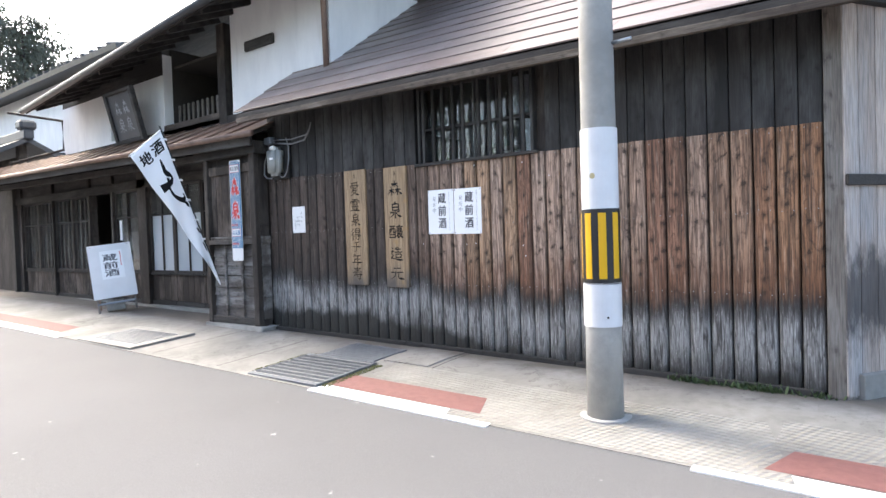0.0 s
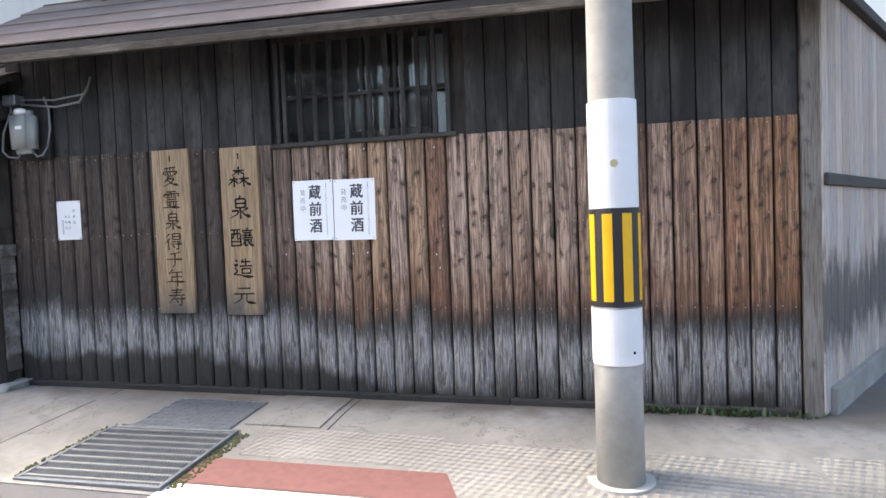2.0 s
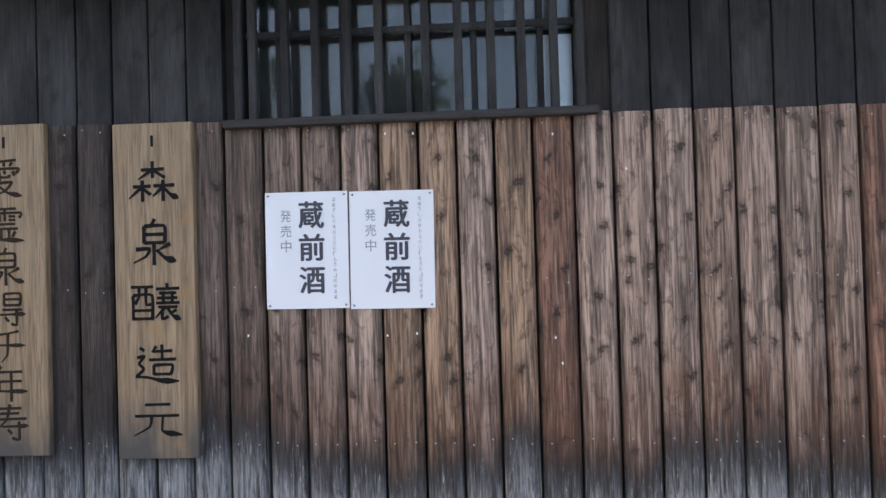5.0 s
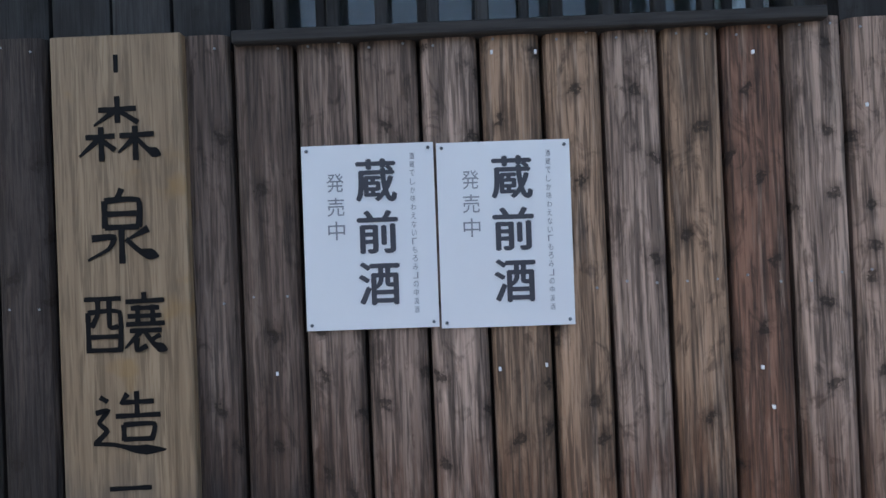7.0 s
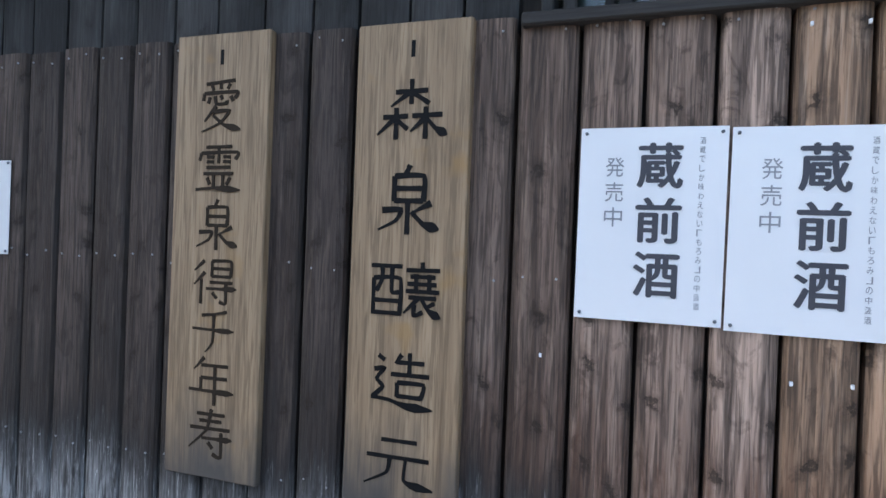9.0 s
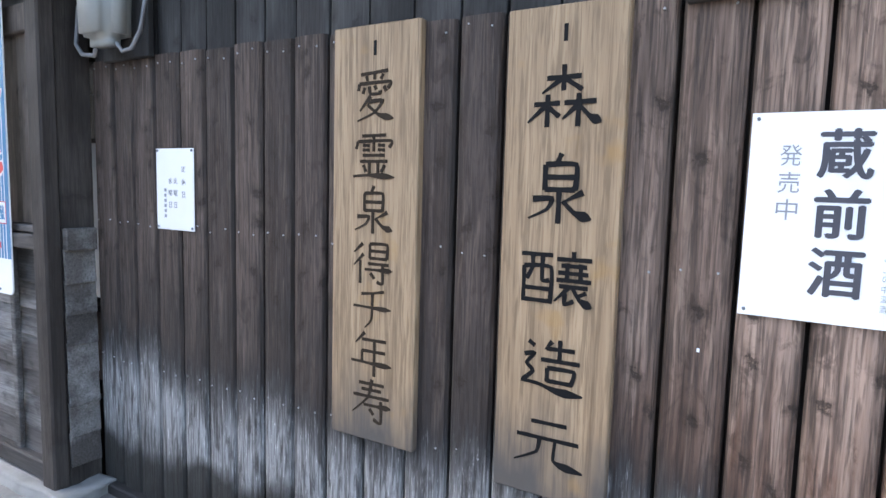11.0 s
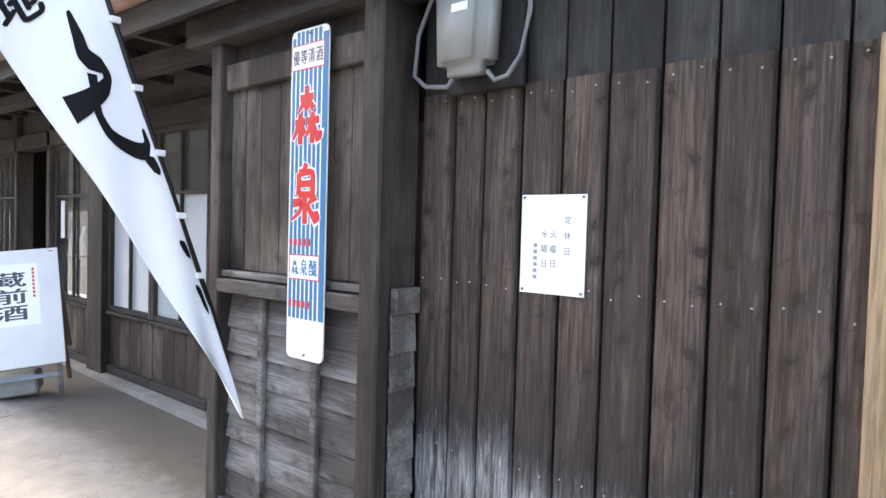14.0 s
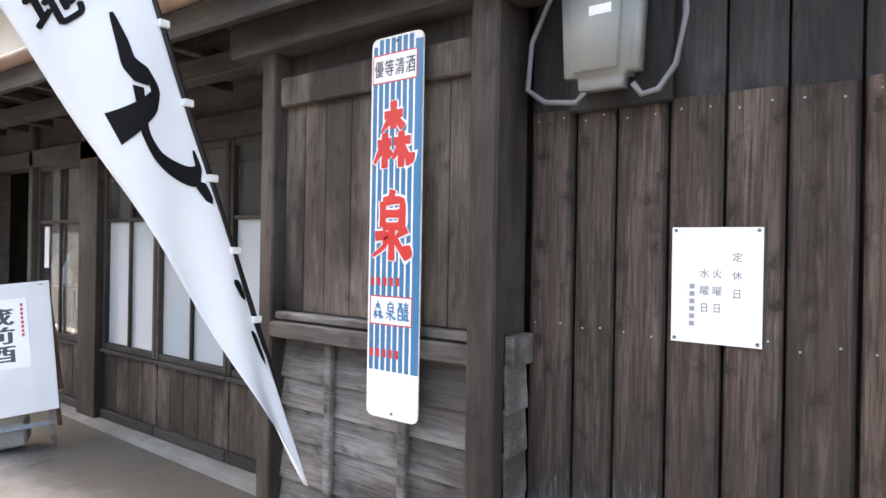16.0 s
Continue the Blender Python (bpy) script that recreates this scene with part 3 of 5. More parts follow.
def build_grate(x0, x1, y0, y1, nx, ny, mat, rim):
    """A drain grating of flat bars in a rim."""
    z = ground_z((x0 + x1) / 2, (y0 + y1) / 2) + 0.012
    tilt = Matrix.Translation(((x0 + x1) / 2, (y0 + y1) / 2, z)) @ Matrix.Rotation(math.atan(0.0625), 4, "X")
    XF[0] = tilt
    hx, hy = (x1 - x0) / 2, (y1 - y0) / 2
    root = tagged(empty("drain_grate", 0, 0, 0), "galvanised steel bar grating over a roadside drain", "drain grate")
    # Thin dark sheet close under the bars stands for the shade down the drain.
    box("pit", -hx, hx, -hy, hy, -0.010, -0.006, INSIDE, root, 0)
    for a in (-hx, hx):
        box("rim", a - rim, a + rim, -hy - rim, hy + rim, -0.012, 0.008, STONE if rim > 0.02 else STEELDARK, root, 0.002)
    for b in (-hy, hy):
        box("rim", -hx + rim, hx - rim, b - rim, b + rim, -0.012, 0.008, STONE if rim > 0.02 else STEELDARK, root, 0.002)
    for k in range(nx):
        x = -hx + (k + 0.5) * 2 * hx / nx
        bw = 0.004 if nx > 36 else 0.007
        box("bar", x - bw, x + bw, -hy + rim, hy - rim, -0.006, 0.004, STEELDARK if nx > 24 else mat, root, 0)
    for k in range(ny):
        y = -hy + (k + 0.5) * 2 * hy / ny
        box("crossbar", -hx + rim, hx - rim, y - 0.007, y + 0.007, -0.005, 0.007, mat, root, 0)
    XF[0] = Matrix.Identity(4)


def build_chequer_plate():
    x0, x1, y0, y1 = -1.12, -0.45, -0.72, -0.22
    p = tagged(sheet("cover_plate", x0, x1, y0, y1, 2, 3, 0.012, STEELDARK, side=0.012), "grey chequered steel plate beside the grating", "cover plate")
    bm = bmesh.new()
    for i in range(14):
        for j in range(9):
            x, y = x0 + (i + 0.5) * (x1 - x0) / 14, y0 + (j + 0.5) * (y1 - y0) / 9
            z = ground_z(x, y) + 0.013
            a = 0.014 if (i + j) % 2 else 0.005
            b = 0.005 if (i + j) % 2 else 0.014
            add_box(bm, x - a, x + a, y - b, y + b, z - 0.001, z + 0.002)
    tagged(mesh_of("lug", bm, STEELDARK, p), kind="stuff")


# ---------- utility pole ----------
def ring(name, r, z0, z1, mat, parent, cx, cy, a0=0.0, a1=360.0, thick=0.003):
    bm = bmesh.new()
    n = max(3, int((a1 - a0) / 10))
    v = []
    for i in range(n + 1):
        a = radians(a0 + (a1 - a0) * i / n)
        v.append([bm.verts.new((cx + rr * math.cos(a), cy + rr * math.sin(a), z)) for rr, z in ((r, z0), (r + thick, z0), (r + thick, z1), (r, z1))])
    for p, q in zip(v, v[1:]):
        for k in range(4):
            bm.faces.new((p[k], p[(k + 1) % 4], q[(k + 1) % 4], q[k]))
    bmesh.ops.recalc_face_normals(bm, faces=bm.faces)
    return mesh_of(name, bm, mat, parent, smooth=False)


PALEMARK = make_plain("sticker_residue", (0.42, 0.37, 0.22), 0.6)


def build_pole():
    cx, cy = 1.815, -0.985
    gz = ground_z(cx, cy)
    root = tagged(empty("utility_pole", cx, cy, gz), "grey concrete utility pole with white wrap and black and yellow stripes", "utility pole")
    tube("shaft", [(cx, cy, gz - 0.15), (cx, cy, 0.6), (cx, cy, 1.8), (cx, cy, 8.0)], [0.113, 0.109, 0.105, 0.08], POLECON, root, 40)
    ring("white_wrap", 0.1095, 1.25, 1.75, POLEWHITE, root, cx, cy)
    ring("white_wrap", 0.1125, 0.54, 0.81, POLEWHITE, root, cx, cy)
    ring("stripe_sleeve", 0.1115, 0.80, 1.26, BLACK, root, cx, cy, thick=0.004)
    for k in range(8):
        a = k * 45 - 109
        ring("stripe", 0.1158, 0.835, 1.235, YELLOW, root, cx, cy, a - 11.5, a + 11.5, 0.0012)
    ring("footing", 0.108, gz - 0.02, gz + 0.006, PALECON, root, cx, cy, thick=0.05)
    for z, x in ((1.46, 0.0), (0.6, 0.07)):
        bm = bmesh.new()
        r = 0.1135 if z > 1 else 0.1165
        bmesh.ops.create_circle(bm, cap_ends=True, segments=14, radius=0.018 if z > 1 else 0.007)
        mesh_of("mark", bm, PALEMARK if z > 1 else INK, root, pose(cx + x, cy - math.sqrt(r * r - x * x) - 0.0008, z, 90, 0, math.degrees(x / r)))
    tube("band", [(cx + 0.1, cy, 2.26), (cx + 0.22, cy, 2.265)], 0.012, STEEL, root)


# ---------- barn ----------
XL, XR = -2.72, 2.918
SEAMS = [-2.72, -2.57, -2.449, -2.305, -2.166, -2.026, -1.878, -1.739, -1.60, -1.46, -1.31, -1.155, -1.005, -0.87, -0.73, -0.59,
         -0.452, -0.308, -0.170, -0.025, 0.111, 0.255, 0.390, 0.525, 0.661, 0.803, 0.940, 1.079, 1.221, 1.356, 1.498, 1.642,
         1.774, 1.916, 2.07, 2.215, 2.36, 2.504, 2.643, 2.779, 2.918]


def board_mesh(w, h, d=0.018, crown=0.006):
    """A board with a slightly rounded face and eased edges, foot at the origin."""
    bm = bmesh.new()
    prof = [(-w / 2, 0), (-w / 2, -d + crown), (-w * 0.44, -d + crown * 0.35), (-w * 0.28, -d + crown * 0.05), (0, -d), (w * 0.28, -d + crown * 0.05), (w * 0.44, -d + crown * 0.35), (w / 2, -d + crown), (w / 2, 0)]
    lo = [bm.verts.new((x, y, 0)) for x, y in prof]
    hi = [bm.verts.new((x, y, h)) for x, y in prof]
    n = len(prof)
    for k in range(n):
        bm.faces.new((lo[k], lo[(k + 1) % n], hi[(k + 1) % n], hi[k]))
    bm.faces.new(lo[::-1])
    bm.faces.new(hi)
    bmesh.ops.recalc_face_normals(bm, faces=bm.faces)
    me = bpy.data.meshes.new("board")
    bm.to_mesh(me)
    bm.free()
    return me


def put_piece(name, me, mat, parent, m):
    ob = new(name, me)
    if not me.materials:
        me.materials.append(mat)
    ob.matrix_basis = XF[0] @ m
    ob.parent = parent
    ob.matrix_parent_inverse = parent.matrix_basis.inverted()
    return ob


def band_top(x):
    """The height of the ledge between upper and lower boards."""
    return 1.855 - 0.026 * (x + 2.7) * 0.55


def build_barn():
    rnd = random.Random(5)
    # solid wall behind the boards, with the window opening
    wx0, wx1, wz0, wz1 = -0.40, 0.85, 1.80, 2.52
    bm = bmesh.new()
    add_box(bm, XL, wx0, 0.06, 0.16, 0.0, 2.75)
    add_box(bm, wx1, XR, 0.06, 0.16, 0.0, 2.75)
    add_box(bm, wx0, wx1, 0.06, 0.16, 0.0, wz0)
    add_box(bm, wx0, wx1, 0.06, 0.16, wz1, 2.75)
    wall = tagged(mesh_of("wall_barn", bm, DARKWOOD), "old storehouse wall of vertical weathered cedar boards", "wall", kind="structure")
    tops = []
    for x, x_next in zip(SEAMS, SEAMS[1:]):
        w = x_next - x
        mid = x + w / 2
        h = band_top(mid) - 0.03 + rnd.uniform(-0.004, 0.004)
        me = board_mesh(w - rnd.uniform(0.007, 0.011), h, 0.062, 0.016)
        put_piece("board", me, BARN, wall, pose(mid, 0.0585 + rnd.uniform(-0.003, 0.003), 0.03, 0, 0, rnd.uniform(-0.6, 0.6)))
        # upper board, set back
        cut = wx0 - 0.06 < mid < wx1 + 0.06
        if not cut:
            me2 = board_mesh(w - 0.008, 2.72 - h, 0.045, 0.004)
            put_piece("upper_board", me2, BARN_TOP, wall, pose(mid, 0.0585 + rnd.uniform(-0.002, 0.002), h))
        tops.append((x, w))
    # nail heads
    bm = bmesh.new()
    for x, w in tops:
        for z in (0.66, 1.22, band_top(x) - 0.03):
            for dx in (0.034, w - 0.034):
                r = bmesh.ops.create_icosphere(bm, subdivisions=1, radius=0.0036)
                bmesh.ops.translate(bm, vec=(x + dx, -0.0045, z + rnd.uniform(-0.012, 0.012)), verts=r["verts"])
    tagged(mesh_of("nail", bm, STEEL, wall), kind="stuff")
    # White bits put in for the glints of staples and sticker remains.
    bm = bmesh.new()
    for sx, sz in ((0.141, 1.755), (0.24, 1.752), (0.719, 1.02), (-0.371, 1.05), (0.13, 1.04), (0.235, 1.045), (0.74, 0.93), (0.73, 1.73), (0.98, 1.6)):
        add_box(bm, sx - 0.003, sx + 0.003, -0.0085, 0.0, sz - 0.005, sz + 0.004, 0.001)
    tagged(mesh_of("paper_scrap", bm, LAMINATE, wall), "small white bits standing for glints of staples and sticker remains", kind="stuff")
    XF[0] = Matrix.Translation((0, 0, base_z(0))) @ Matrix.Rotation(math.atan(0.013), 4, "Y")
    for xa, xb in ((XL, -0.62), (-0.616, 1.18), (1.184, XR - 0.02)):
        box("sill_plank", xa, xb, -0.036, 0.055, -0.03, 0.042, SILL, wall, 0.006)
    XF[0] = Matrix.Identity(4)
    box("footing", XL, XR, 0.0, 0.14, -0.12, 0.0, STONE, wall)
    # right corner post with its stone
    post = tagged(box("corner_post", XR + 0.004, XR + 0.105, -0.02, 0.12, 0.0, 2.75, POSTWOOD), "grey weathered square corner post", "post", kind="structure")
    tagged(box("corner_stone", XR, XR + 0.2, -0.07, 0.12, -0.08, -0.001, STONE, None, 0.012), "pale footing stone under the corner post", "stone")
    # lattice window
    win = tagged(empty("window_1", 0.23, 0.0, wz0), "dark barred lattice window with dusty panes", "window", kind="structure")
    box("sill", wx0 - 0.04, wx1 + 0.04, -0.028, 0.05, wz0 - 0.008, wz0 + 0.022, SILL, win)
    for xx in (wx0, wx1 - 0.03):
        box("jamb", xx, xx + 0.03, -0.012, 0.06, wz0 + 0.022, wz1, BARN_TOP, win)
    for xx in (-0.335, -0.215, -0.105, 0.012, 0.124, 0.292, 0.408, 0.525, 0.632, 0.745):
        box("bar", xx - 0.015, xx + 0.015, -0.006, 0.022, wz0 + 0.022, wz1, BARN_TOP, win)
    box("rail", wx0 + 0.03, wx1 - 0.03, 0.024, 0.04, wz0 + 0.325, wz0 + 0.35, BARN_TOP, win)
    for k in range(5):
        xx = wx0 + 0.03 + (k + 0.5) * (wx1 - wx0 - 0.06) / 5
        box("stile", xx - 0.012, xx + 0.012, 0.041, 0.055, wz0 + 0.022, wz1, BARN_TOP, win)
    box("glass", wx0, wx1, 0.07, 0.074, wz0, wz1, GLASS, win, 0)
    box("paper_blind", wx1 - 0.16, wx1 - 0.03, 0.085, 0.088, wz0 + 0.03, wz0 + 0.31, LAMINATE, win, 0)
    box("paper_blind", wx1 - 0.27, wx1 - 0.03, 0.085, 0.088, wz0 + 0.33, wz1 - 0.03, PALEPRINT, win, 0)
    # rest of the building
    rest = tagged(empty("wall_barn_rear", 0, 4, 0), "plain dark rear and end walls of the storehouse", "wall", kind="structure")
    box("end_wall", XL, XL + 0.1, 0.14, 6.2, 0, 2.75, DARKWOOD, rest)
    box("end_wall", XR, XR + 0.1, 0.14, 6.2, 0, 2.75, DARKWOOD, rest)
    box("rear_wall", XL, XR + 0.1, 6.2, 6.3, 0, 2.75, DARKWOOD, rest)
    tagged(box("ceiling", XL, XR, 0.14, 6.2, 2.72, 2.76, INSIDE), "dark loft floor boards", "ceiling", kind="structure")
    tagged(box("floor", XL, XR, 0.14, 6.2, -0.02, 0.02, INSIDE), "dark storehouse floor", "floor", kind="structure")


def build_barn_roof():
    rnd = random.Random(8)
    roof = tagged(empty("roof_barn", 0, 0, 2.4), "pinkish faded roofing sheets in overlapping courses", "roof", kind="structure")
    x0, x1, ye, ze, sl, yr = -2.87, 3.55, -0.37, 2.52, 0.706, 2.5
    ang = math.atan(sl)
    fall = Matrix.Translation((0.6, 0, 0.012)) @ Matrix.Rotation(radians(1.0), 4, "Y") @ Matrix.Translation((-0.6, 0, 0))
    XF[0] = fall
    run = (yr - ye) / math.cos(ang)
    n = 13
    step = run / n
    meshes = {}
    for r in range(n):
        x = x0 + rnd.uniform(-0.012, 0.012)
        first = True
        while x < x1 - 0.02:
            w = rnd.choice((0.6, 0.9)) if first and r % 2 else 0.9
            first = False
            w = min(w, x1 - x)
            key = round(w, 2)
            if key not in meshes:
                bm = bmesh.new()
                add_box(bm, 0, w - 0.002, 0, step + 0.05, -0.006, 0.008, 0.002)
                me = bpy.data.meshes.new("roof_sheet")
                bm.to_mesh(me)
                bm.free()
                meshes[key] = me
            d = r * step
            m = pose(x, ye + d * math.cos(ang), ze + d * math.sin(ang) + 0.022, math.degrees(ang) - 2.4, 0, 0)
            put_piece("roof_sheet", meshes[key], ROOF, roof, m)
            x += w
    XF[0] = fall @ Matrix.Translation((0, ye, ze)) @ Matrix.Rotation(ang, 4, "X")
    for nm, xa, xb, za, zb in (("deck", x0 + 0.08, x1, -0.05, -0.012), ("verge_board", x0 + 0.07, x0 + 0.11, -0.10, -0.052)):
        bm = bmesh.new()
        add_box(bm, xa, xb, 0.02, run, za, zb)
        mesh_of(nm, bm, EAVEWOOD, roof)
    box("back_deck", x0, x1, run, run + 0.02, -0.05, 0.03, ROOF, roof)
    XF[0] = fall
    box("fascia", x0 + 0.07, x1, ye - 0.015, ye + 0.025, ze - 0.105, ze - 0.05, EAVEWOOD, roof)
    # Dark filler stands for the shaded recess between roofing sheets and fascia.
    box("eave_strip", x0 + 0.06, x1, ye + 0.002, ye + 0.03, ze - 0.05, ze + 0.004, DARKWOOD_X, roof)
    XF[0] = fall @ Matrix.Translation((0, 2 * yr - ye, ze)) @ Matrix.Rotation(-ang, 4, "X")
    box("rear_slope", x0, x1, -run, 0, -0.05, 0.03, ROOF, roof)
    XF[0] = Matrix.Identity(4)


def build_fence():
    """The silvered board wall that turns off behind the corner."""
    a, b = Vector((3.035, -0.03)), Vector((4.6, 2.4))
    d = (b - a)
    ang = math.degrees(math.atan2(d.y, d.x))
    XF[0] = pose(a.x, a.y, 0, 0, 0, ang)
    L = d.length
    wall = tagged(box("wall_side", 0, L, 0.02, 0.1, -0.1, 2.5, FENCE), "silver-grey weathered board side wall", "wall", kind="structure")
    rnd = random.Random(3)
    x = 0.0
    while x < L - 0.05:
        w = rnd.uniform(0.12, 0.19)
        put_piece("board", board_mesh(w - 0.006, 2.48, 0.014, 0.004), FENCE, wall, pose(x + w / 2, 0.0195, 0.02))
        x += w
    box("rail", 0, L, -0.02, 0.004, 1.36, 1.43, SILL, wall)
    box("cap_rail", 0, L, -0.05, 0.11, 2.5, 2.57, SILL, wall)
    box("footing", 0.1, L, -0.03, 0.02, -0.1, 0.16, STONE, wall)
    XF[0] = Matrix.Identity(4)


# ---------- things on the barn wall ----------
def build_signboard(x0, x1, z0, z1, ink, wide, cells):
    y = -0.03
    root = tagged(empty("signboard", (x0 + x1) / 2, y, z0), "tall pale wooden signboard with carved black characters", "signboard", group="signboards on the barn wall")
    box("board", x0, x1, y, -0.003, z0, z1, SIGNWOOD, root, 0.003)
    cx = (x0 + x1) / 2
    box("slot", cx - 0.005, cx + 0.005, y - 0.001, y, z1 - 0.085, z1 - 0.045, INK, root, 0)
    for ch, z, w, h in cells:
        brush_character("character", ch, w, h, on_wall(cx, y - 0.0002, z), ink, root, wide)


def build_notice(x0, x1, z0, z1, tilt=0.0):
    root = tagged(empty("poster", x0, -0.006, z0), "white laminated poster with bold grey characters", "poster", group="posters on the barn wall")
    w, h = x1 - x0, z1 - z0
    XF[0] = pose(x0, -0.0085, z0, 0, tilt, 0)
    bm = bmesh.new()
    g = [[bm.verts.new((w * i / 6, -0.0015 * math.sin(math.pi * i / 6), h * j / 6)) for i in range(7)] for j in range(7)]
    for j in range(6):
        for i in range(6):
            bm.faces.new((g[j][i], g[j][i + 1], g[j + 1][i + 1], g[j + 1][i]))
    e = bmesh.ops.extrude_face_region(bm, geom=bm.faces[:])
    bmesh.ops.translate(bm, vec=(0, 0.001, 0), verts=[v for v in e["geom"] if isinstance(v, bmesh.types.BMVert)])
    bmesh.ops.recalc_face_normals(bm, faces=bm.faces)
    mesh_of("sheet", bm, LAMINATE, root)
    for k, ch in enumerate("蔵前酒"):
        glyphs("character", ch, 0.088, 0.094, on_wall(w * 0.56, -0.0017, h - 0.082 - 0.116 * k), PRINT, root, 0.0008, 0.03)
    for k, ch in enumerate("発売中"):
        glyphs("character", ch, 0.038, 0.042, on_wall(w * 0.25, -0.0014, h - 0.085 - 0.054 * k), PALEPRINT, root, 0.0006)
    for k, ch in enumerate("酒蔵でしか味わえない「もろみ」の中汲酒"):
        glyphs("character", ch, 0.011, 0.014, on_wall(w * 0.835, -0.0008, h - 0.03 - 0.0192 * k), PALEPRINT, root, 0.0006)
    for px, pz in ((0.012, 0.012), (w - 0.012, 0.012), (0.012, h - 0.012), (w - 0.012, h - 0.012)):
        tube("pin", [(px, -0.0035, pz), (px, 0.0, pz)], 0.004, STEELDARK, root, 6)
    XF[0] = Matrix.Identity(4)


def build_small_notice():
    x0, x1, z0, z1 = -2.288, -2.072, 1.209, 1.507
    root = tagged(empty("notice", x0, -0.006, z0), "small white enamel notice with closing days", "notice")
    box("plate", x0, x1, -0.0085, -0.0055, z0, z1, PAINTWHITE, root, 0.001)
    y = -0.0086
    for k, ch in enumerate("定休日"):
        glyphs("character", ch, 0.015 if ch == "日" else 0.022, 0.022, on_wall(x0 + 0.158, y, z1 - 0.075 - 0.046 * k), NOTICEPRINT, root, 0.0005)
    for c, word in enumerate(("火曜日", "水曜日")):
        for k, ch in enumerate(word):
            glyphs("character", ch, 0.014 if ch == "日" else 0.021, 0.022, on_wall(x0 + 0.112 - 0.03 * c, y, z1 - 0.118 - 0.044 * k), NOTICEPRINT, root, 0.0005)
    bars("line", 6, 0.012, 0.115, on_wall(x0 + 0.052, y, z1 - 0.2), PALEPRINT, root, 0.6)
    for px, pz in ((x0 + 0.01, z0 + 0.01), (x1 - 0.01, z0 + 0.01), (x0 + 0.01, z1 - 0.008), (x1 - 0.01, z1 - 0.008)):
        tube("screw", [(px, -0.0115, pz), (px, -0.008, pz)], 0.0045, STEELDARK, root, 8)


def build_meter():
    root = tagged(empty("electric_meter", -2.44, 0.0, 1.86), "grey plastic electric meter box with looped cables", "meter")
    bm = bmesh.new()
    add_box(bm, -2.575, -2.335, -0.155, -0.03, 1.875, 2.20, 0.0)
    for v in bm.verts:
        if v.co.y < -0.1:
            v.co.x = -2.455 + (v.co.x + 2.455) * 0.93
        if v.co.z < 1.9:
            v.co.x = -2.455 + (v.co.x + 2.455) * 0.86
    bmesh.ops.bevel(bm, geom=bm.edges[:], offset=0.04, segments=5, affect="EDGES")
    mesh_of("body", bm, METERGREY, root, smooth=True)
    box("backboard", -2.58, -2.29, -0.03, -0.004, 1.84, 2.26, BARN_TOP, root)
    box("label", -2.47, -2.41, -0.157, -0.1545, 2.055, 2.08, PAINTWHITE, root, 0)
    bm = bmesh.new()
    r = bmesh.ops.create_uvsphere(bm, u_segments=16, v_segments=10, radius=0.05)
    bmesh.ops.scale(bm, vec=(1, 0.8, 0.6), verts=r["verts"])
    bmesh.ops.translate(bm, vec=(-2.45, -0.12, 2.19), verts=r["verts"])
    mesh_of("cap", bm, PAINTWHITE, root, smooth=True)
    tube("cable", [(-2.50, -0.10, 1.875), (-2.53, -0.09, 1.85), (-2.63, -0.08, 1.865), (-2.69, -0.07, 1.91), (-2.685, -0.06, 2.05), (-2.61, -0.05, 2.22), (-2.6, -0.06, 2.33)], 0.008, CABLE, root)
    tube("cable", [(-2.37, -0.10, 1.88), (-2.35, -0.09, 1.85), (-2.31, -0.08, 1.86), (-2.27, -0.07, 1.92), (-2.25, -0.06, 2.05), (-2.26, -0.05, 2.2), (-2.3, -0.05, 2.3)], 0.008, CABLE, root)
    tube("cable", [(-2.5, -0.06, 2.26), (-2.2, -0.05, 2.22), (-1.98, -0.05, 2.24), (-1.9, -0.05, 2.34), (-1.88, -0.04, 2.42)], 0.009, CABLE, root)
    tube("cable", [(-2.55, -0.06, 2.3), (-2.2, -0.06, 2.27), (-1.95, -0.06, 2.29), (-1.9, -0.06, 2.31)], 0.007, CABLE, root)
    box("junction_box", -2.62, -2.5, -0.12, -0.02, 2.25, 2.33, STEELDARK, root, 0.01)

# ---------- the shop beside the barn ----------
YW = 0.5


